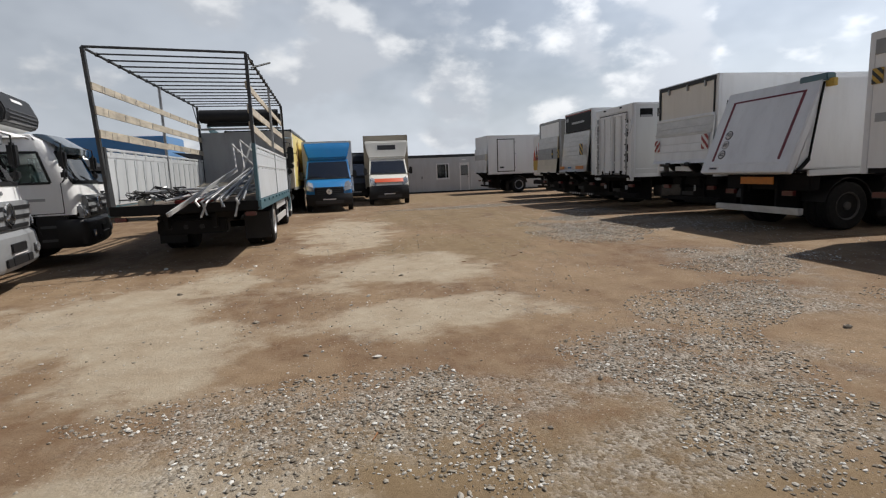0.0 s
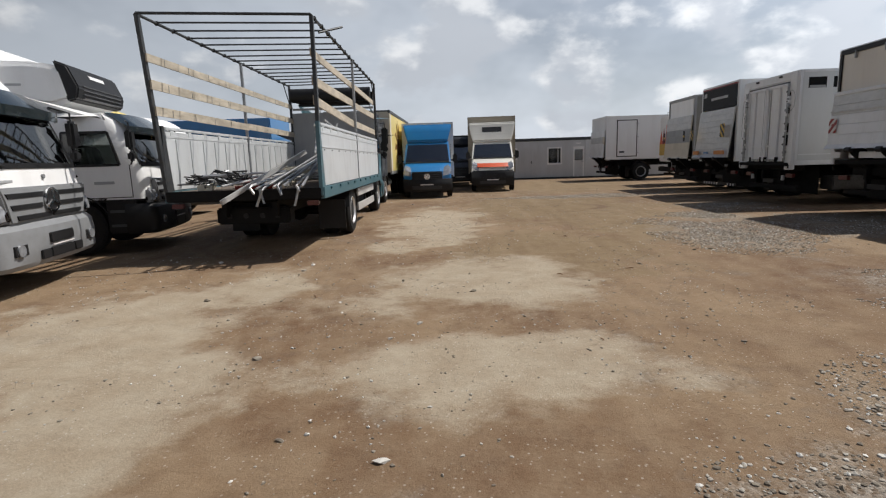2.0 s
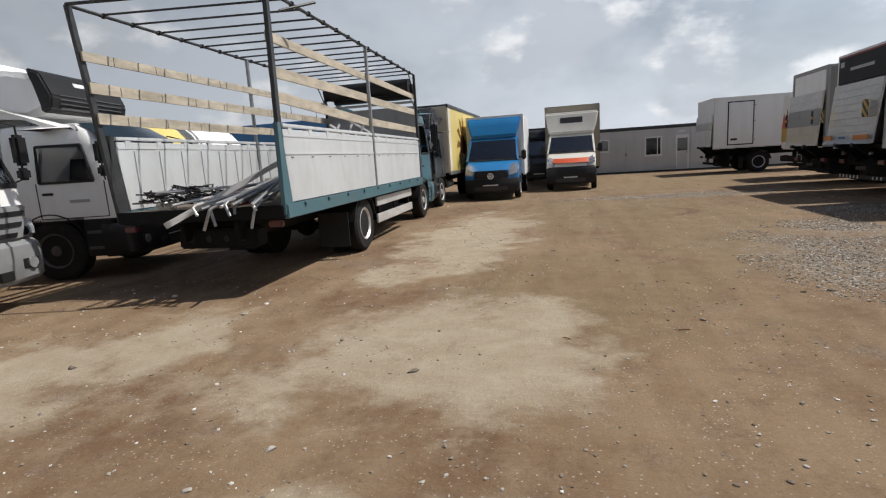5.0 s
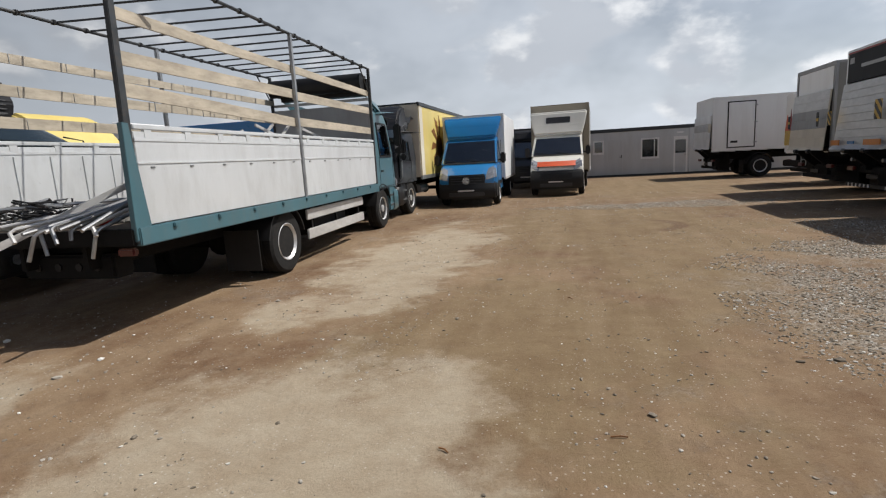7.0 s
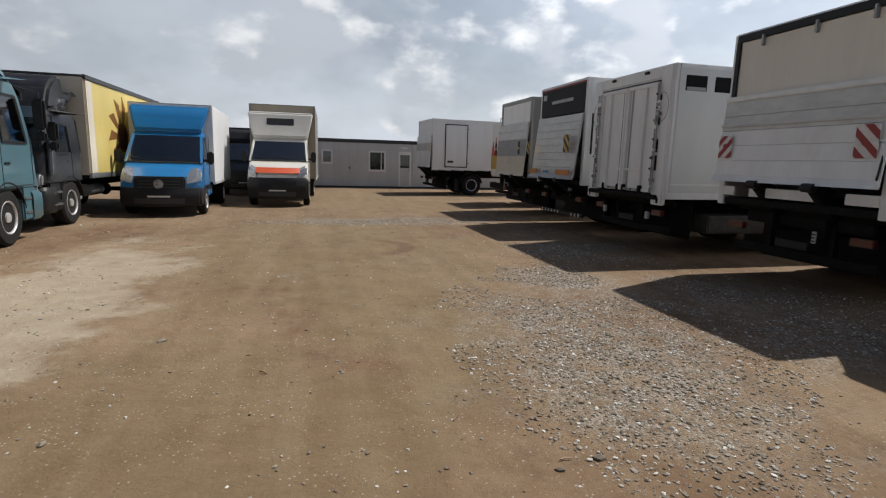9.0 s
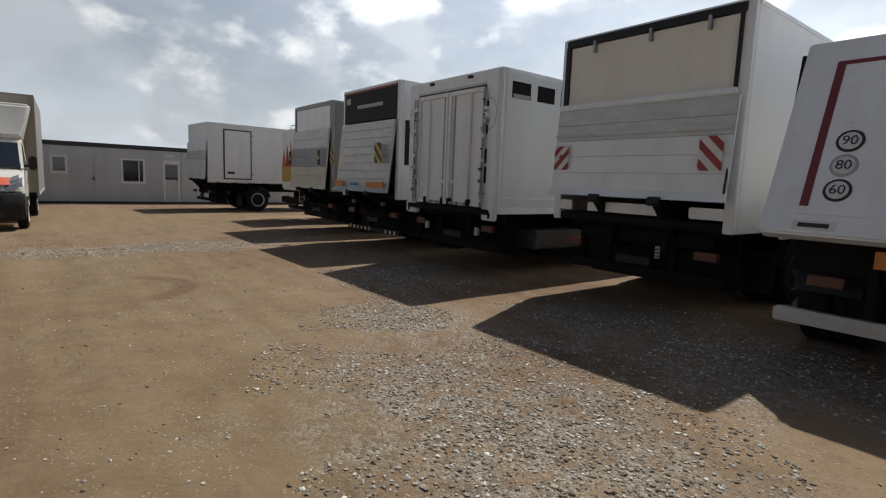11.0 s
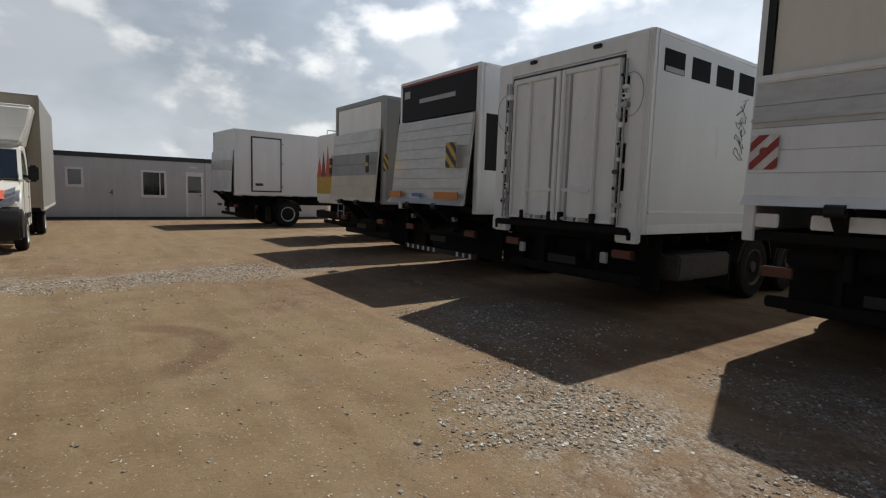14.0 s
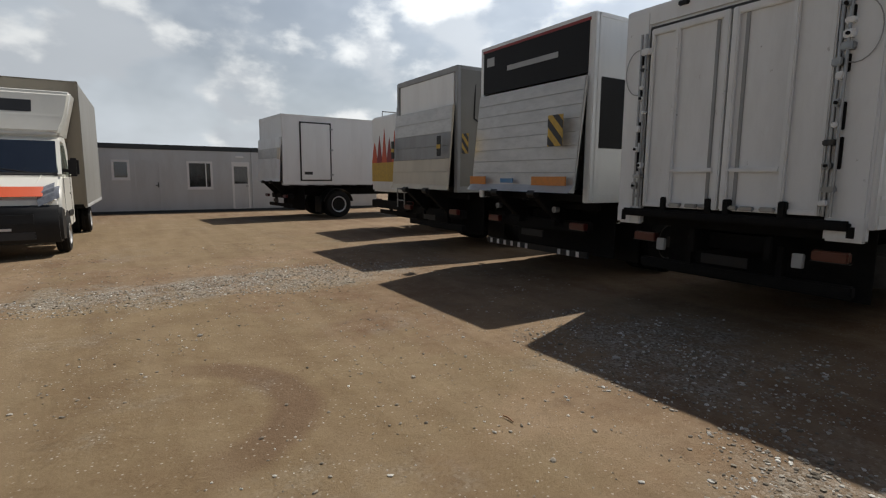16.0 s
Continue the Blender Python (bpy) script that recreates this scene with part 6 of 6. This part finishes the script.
# ---- site huts ----
def huts():
    y, x0 = 39.0, -2.6
    W, H = 6.06, 2.78
    for k in range(3):
        p = thing("site_hut", pose(x0 + k * (W + 0.04), y, 0), "light grey site office container with dark roof edge", "container", "site huts in a row")
        holes = [("window", 0.78, 1.4, 1.36, 2.14), ("door", 1.56, 2.48, 0.1, 2.14), ("window", 3.46, 4.46, 0.98, 2.14), ("glass_door", 5.24, 5.98, 0.1, 2.14)] if k == 1 else []
        # front wall as strips round the openings
        xs = sorted({0.0, W, *[h[1] for h in holes], *[h[2] for h in holes]})
        for a, b in zip(xs, xs[1:]):
            hit = [h for h in holes if h[1] <= a and h[2] >= b]
            if not hit:
                part("wall_panel", bx(a, b, 0, 0.08, 0.1, H - 0.2), CONT, p)
            else:
                if hit[0][3] > 0.15:
                    part("wall_panel", bx(a, b, 0, 0.08, 0.1, hit[0][3]), CONT, p)
                part("wall_panel", bx(a, b, 0, 0.08, hit[0][4], H - 0.2), CONT, p)
        part("rear_wall", bx(0, W, 2.36, 2.44, 0.1, H - 0.2), CONT, p)
        part("end_wall", bx(0.0, 0.08, 0.08, 2.36, 0.1, H - 0.2), CONT, p)
        part("end_wall", bx(W - 0.08, W, 0.08, 2.36, 0.1, H - 0.2), CONT, p)
        part("floor_frame", bx(-0.01, W + 0.01, -0.02, 2.46, -0.03, 0.1, 0.01), ANTHRA, p, "dark base frame")
        part("roof_edge", bx(-0.01, W + 0.01, -0.04, 2.48, H - 0.2, H, 0.015), ANTHRA, p, "anthracite roof edge")
        for x in (0.06, W - 0.06):
            part("corner_post", bx(x - 0.06, x + 0.06, -0.012, 0.06, 0.1, H - 0.2, 0.01), CONT, p)
        for kind, a, b, z0, z1 in holes:
            if kind == "door":
                d = part("door", bx(a + 0.05, b - 0.05, 0.0, 0.05, z0, z1 - 0.05, 0.004), CONT, p, "light grey door")
                part("door_handle", bx(b - 0.2, b - 0.08, -0.05, 0.0, 1.12, 1.15, 0.008), BLACK, d)
                part("handle_plate", bx(b - 0.12, b - 0.08, -0.012, 0.002, 1.05, 1.25, 0.004), BLACK, d)
            fm = CONT if kind == "door" else UPVC
            t = 0.05 if kind == "door" else 0.085
            fr = part("window_frame" if kind == "window" else "door_frame", box(box(box(box(bmesh.new(), a, a + t, -0.02, 0.07, z0, z1), b - t, b, -0.02, 0.07, z0, z1), a + t, b - t, -0.02, 0.07, z1 - t, z1), a + t, b - t, -0.02, 0.07, z0, z0 + (t if kind == "window" else 0.02)), fm, p, "" if kind == "door" else "white plastic frame")
            if kind == "window":
                part("pane", bx(a + t, b - t, 0.025, 0.04, z0 + t, z1 - t), PANE, fr, "dark glass pane")
                part("sill", bx(a - 0.02, b + 0.02, -0.05, 0.0, z0 - 0.03, z0, 0.006), UPVC, fr)
                if b - a > 0.7:
                    part("mullion", bx(a + 0.72, a + 0.76, 0.0, 0.05, z0 + t, z1 - t), UPVC, fr)
            if kind == "glass_door":
                part("door_leaf", bx(a + t, b - t, 0.0, 0.05, z0 + 0.02, 1.2), CONT, fr, "light grey lower door panel")
                part("door_head", bx(a + t, b - t, 0.0, 0.05, 1.95, z1 - t), UPVC, fr)
                part("pane", bx(a + t, b - t, 0.02, 0.04, 1.2, 1.95), PANE, fr, "dark glass pane")
                part("door_handle", bx(b - 0.16, b - 0.06, -0.05, 0.0, 1.08, 1.11, 0.008), BLACK, fr)
        if k == 1:
            part("outside_lamp", bx(5.4, 5.75, -0.08, 0.0, 2.32, 2.4, 0.02), UPVC, p, "small white wall lamp")
        if k:
            part("downpipe", rod(bmesh.new(), (-0.02, -0.03, 0.1), (-0.02, -0.03, H - 0.2), 0.03, 8), CONT, p)


huts()


# ---- load on the flatbed (lies on its deck) ----
def on_bed(x, y, z):
    return FLATBED.matrix_basis @ Vector((x, y, z))


def loose(name, bm, material, label, category, group=""):
    """A loose piece on the deck, built in the flatbed's own measures."""
    ob = new(name, finish(name, bm, material))
    ob.matrix_basis = FLATBED.matrix_basis
    return tagged(ob, label, category, group)


def load():
    rnd = random.Random(5)
    # bundle of tarpaulin poles leaning out over the tail, each with a bent hook
    for i in range(11):
        x = 0.35 + 0.075 * i
        y1, z1 = 2.0 + rnd.random() * 1.4, 1.5 + 0.06 * i + rnd.random() * 0.15
        a = Vector((x - 0.1 + rnd.uniform(-0.06, 0.06), -0.1 - 0.35 * rnd.random(), 1.17 + 0.08 * rnd.random()))
        b = Vector((0.75 + 0.04 * i, y1, z1))
        pts = [a + Vector((rnd.uniform(-0.12, 0.06), -0.06, -0.12 - 0.18 * rnd.random())), a + Vector((-0.02, -0.04, -0.03)), a, b]
        bm = pipe(bmesh.new(), pts if i % 3 != 1 else pts[2:], 0.02, 8)
        loose("tarpaulin_pole", bm, ALU if i % 4 == 0 else STEEL, "grey metal tarpaulin pole leaning on the truck deck", "pole", "poles on the flatbed")
    bm = beam(bmesh.new(), (-0.22, -0.4, 0.98), (0.75, 1.1, 1.75), 0.05, 0.07)
    loose("aluminium_bar", bm, ALU, "pale aluminium bar sticking out over the tail", "bar")
    for i in range(14):
        y = -0.1 + 0.17 * i
        bm = rod(bmesh.new(), (-0.7 + rnd.random() * 0.5, y, 1.2 + rnd.random() * 0.2), (0.3 + rnd.random() * 0.7, y + 0.5 + rnd.random() * 1.6, 1.22 + rnd.random() * 0.3), 0.02, 7)
        loose("metal_tube", bm, (ALU, STEEL)[i % 2], "thin metal tube lying on the deck", "tube", "tubes on the flatbed")
    for i in range(9):
        y = 0.6 + 0.33 * i
        bm = rod(bmesh.new(), (-1.0 + rnd.random() * 0.4, y, 1.19 + rnd.random() * 0.1), (0.5 + rnd.random() * 0.6, y + 0.8 + rnd.random(), 1.2 + rnd.random() * 0.16), 0.018, 7)
        loose("metal_tube", bm, (STEEL, ALU, DARKSTEEL)[i % 3], "thin metal tube lying on the deck", "tube", "tubes on the flatbed")
    for i in range(6):
        y = 1.8 + 0.45 * i
        bm = beam(bmesh.new(), (-0.6 + 0.1 * rnd.random(), y, 1.22 + 0.05 * i), (0.6, y + 0.5 + rnd.random() * 0.6, 1.2 + 0.06 * i), 0.13, 0.028)
        loose("plank", bm, WOOD, "loose wooden plank on the deck", "plank", "planks on the flatbed")
    # heap of straps and ratchets
    for k in range(44):
        c = Vector((-1.05 + rnd.random() * 0.95, 0.1 + rnd.random() * 0.7, 1.18 + rnd.random() * 0.2))
        pts = [c + Vector((rnd.uniform(-0.16, 0.16), rnd.uniform(-0.12, 0.12), abs(rnd.uniform(-0.03, 0.12)))) for _ in range(5)]
        loose("strap", pipe(bmesh.new(), pts, 0.013, 5), BLACK if k % 3 else STEEL, "tangled dark lashing strap on the deck", "strap", "straps on the flatbed")
    # bars that lean out over the front half of the sides
    for x0, y0, z0, x1, y1, z1 in ((0.4, 3.3, 1.75, 0.1, 5.0, 2.5), (0.5, 3.9, 1.8, 0.2, 5.6, 2.6), (0.2, 4.2, 2.45, 0.55, 5.9, 1.85), (0.3, 4.9, 2.6, 0.6, 6.3, 2.2), (0.5, 3.0, 2.2, 0.3, 4.6, 2.3), (0.1, 5.2, 1.3, 0.5, 5.5, 2.55)):
        loose("metal_bar", beam(bmesh.new(), (x0, y0, z0), (x1, y1, z1), 0.035, 0.045), ALU, "pale metal bar leaning in the load", "bar", "bars on the flatbed")
    for i in range(10):
        a = Vector((-0.9 + rnd.random() * 1.2, 0.25 + 0.2 * i, 1.16))
        bm = prism([(a.y, 1.142), (a.y + 0.12 + 0.2 * rnd.random(), 1.142), (a.y + 0.1 + 0.2 * rnd.random(), 1.2 + 0.12 * rnd.random()), (a.y + 0.02, 1.19 + 0.06 * rnd.random())], a.x, a.x + 0.25 + 0.35 * rnd.random(), 0.02)
        loose("bundle", bm, (CREAM, BLACK, GREYTARP, WOOD, BLACK)[i % 5], "crumpled bundle lying on the deck", "bundle", "bundles on the flatbed")
    bm = bx(-0.3, 0.35, 0.3, 0.8, 1.142, 1.2, 0.025)
    loose("rag", bm, REDTARP, "folded red cloth on the deck", "cloth")
    bm = bx(-0.2, 0.55, 2.0, 2.5, 1.35, 1.47, 0.04)
    loose("folded_sheet", bm, CREAM, "folded cream sheet on the load", "sheet")


load()


# ---- stones and bits on the ground ----
def stone_material():
    m = bpy.data.materials.new("loose stones")
    m.use_nodes = True
    n, l = m.node_tree.nodes, m.node_tree.links
    b = n["Principled BSDF"]
    b.inputs["Roughness"].default_value = 0.85
    geo = n.new("ShaderNodeNewGeometry")
    r = n.new("ShaderNodeValToRGB")
    e = r.color_ramp.elements
    e[0].color, e[1].color = (0.15, 0.122, 0.09, 1), (0.78, 0.76, 0.71, 1)
    mid = e.new(0.45)
    mid.color = (0.29, 0.252, 0.2, 1)
    mid = e.new(0.8)
    mid.color = (0.44, 0.41, 0.36, 1)
    l.new(geo.outputs["Random Per Island"], r.inputs[0])
    t = n.new("ShaderNodeTexNoise")
    t.inputs["Scale"].default_value, t.inputs["Detail"].default_value = 90.0, 4.0
    l.new(geo.outputs["Position"], t.inputs["Vector"])
    mx = n.new("ShaderNodeMixRGB")
    mx.blend_type = "MULTIPLY"
    mx.inputs[0].default_value = 0.3
    l.new(r.outputs[0], mx.inputs[1])
    l.new(t.outputs[0], mx.inputs[2])
    l.new(mx.outputs[0], b.inputs["Base Color"])
    return m


def stones():
    rnd = np.random.RandomState(11)
    bm = bmesh.new()
    bmesh.ops.create_icosphere(bm, subdivisions=1, radius=1.0)
    ico = np.array([v.co[:] for v in bm.verts])
    tri = np.array([[v.index for v in f.verts] for f in bm.faces])
    bm.free()
    pts = []
    for cx, cy, rx, ry in GRAVEL:
        for _ in range(int((3900 if cy < 8 else 3600 if cy < 16 and cx < 8 else 2000) * rx * ry)):
            a, d = rnd.rand() * 6.283, rnd.rand() ** 0.6 * 1.25
            x, y = cx + rx * d * math.cos(a), cy + ry * d * math.sin(a)
            if noise.noise((x * 0.8, y * 0.8, 5.0)) > -0.18 + 0.25 * (d - 0.6):
                pts.append((x, y, 0.0045 + 0.012 * rnd.rand() ** 2.4))
    for _ in range(27000):
        x, y = rnd.uniform(-5, 10), rnd.uniform(1.2, 27)
        if noise.noise((x * 0.7, y * 0.7, 9.0)) > -0.12:
            pts.append((x, y, 0.0035 + 0.011 * rnd.rand() ** 3.2))
    for _ in range(60):
        pts.append((rnd.uniform(-3, 8), rnd.uniform(1.5, 22), 0.016 + 0.018 * rnd.rand()))
    verts, faces = [], []
    for i, (x, y, s) in enumerate(pts):
        v = ico * (1 + 0.28 * rnd.randn(len(ico), 1).clip(-1, 1)) * np.array((1.0 + 0.5 * rnd.rand(), 0.8 + 0.3 * rnd.rand(), 0.45 + 0.3 * rnd.rand())) * s
        a = rnd.rand() * 6.283
        v = np.stack((v[:, 0] * math.cos(a) - v[:, 1] * math.sin(a), v[:, 0] * math.sin(a) + v[:, 1] * math.cos(a), v[:, 2]), 1)
        v += (x, y, rolling(x, y) + s * 0.22)
        faces.append(tri + len(ico) * i)
        verts.append(v)
    me = bpy.data.meshes.new("loose_stones")
    me.from_pydata(np.concatenate(verts).tolist(), [], np.concatenate(faces).tolist())
    me.materials.append(stone_material())
    tagged(new("loose_stones", me), "loose grey and pale crushed stones on the earth", "stones", kind="stuff")


stones()


def twigs():
    rnd = random.Random(3)
    spots = [(1.25, 3.2), (0.62, 3.25), (2.3, 6.4), (3.4, 9.2), (4.4, 11.2), (4.9, 10.6), (2.4, 8.9), (5.2, 13.1), (-0.6, 8.0), (6.4, 17.0), (4.0, 15.6), (3.1, 12.2)]
    for x, y in spots:
        a, n = rnd.random() * 3.14, rnd.uniform(0.02, 0.055)
        p0 = Vector((x - n * math.cos(a), y - n * math.sin(a), rolling(x, y) + 0.008))
        p1 = Vector((x + n * math.cos(a), y + n * math.sin(a), rolling(x, y) + 0.012))
        bm = pipe(bmesh.new(), [p0, (p0 + p1) / 2 + Vector((0.006, 0.007, 0.003)), p1], 0.005, 5)
        tagged(new("twig", finish("twig", bm, BROWNPRINT)), "short dark twig on the ground", "twig", "twigs on the ground")


twigs()
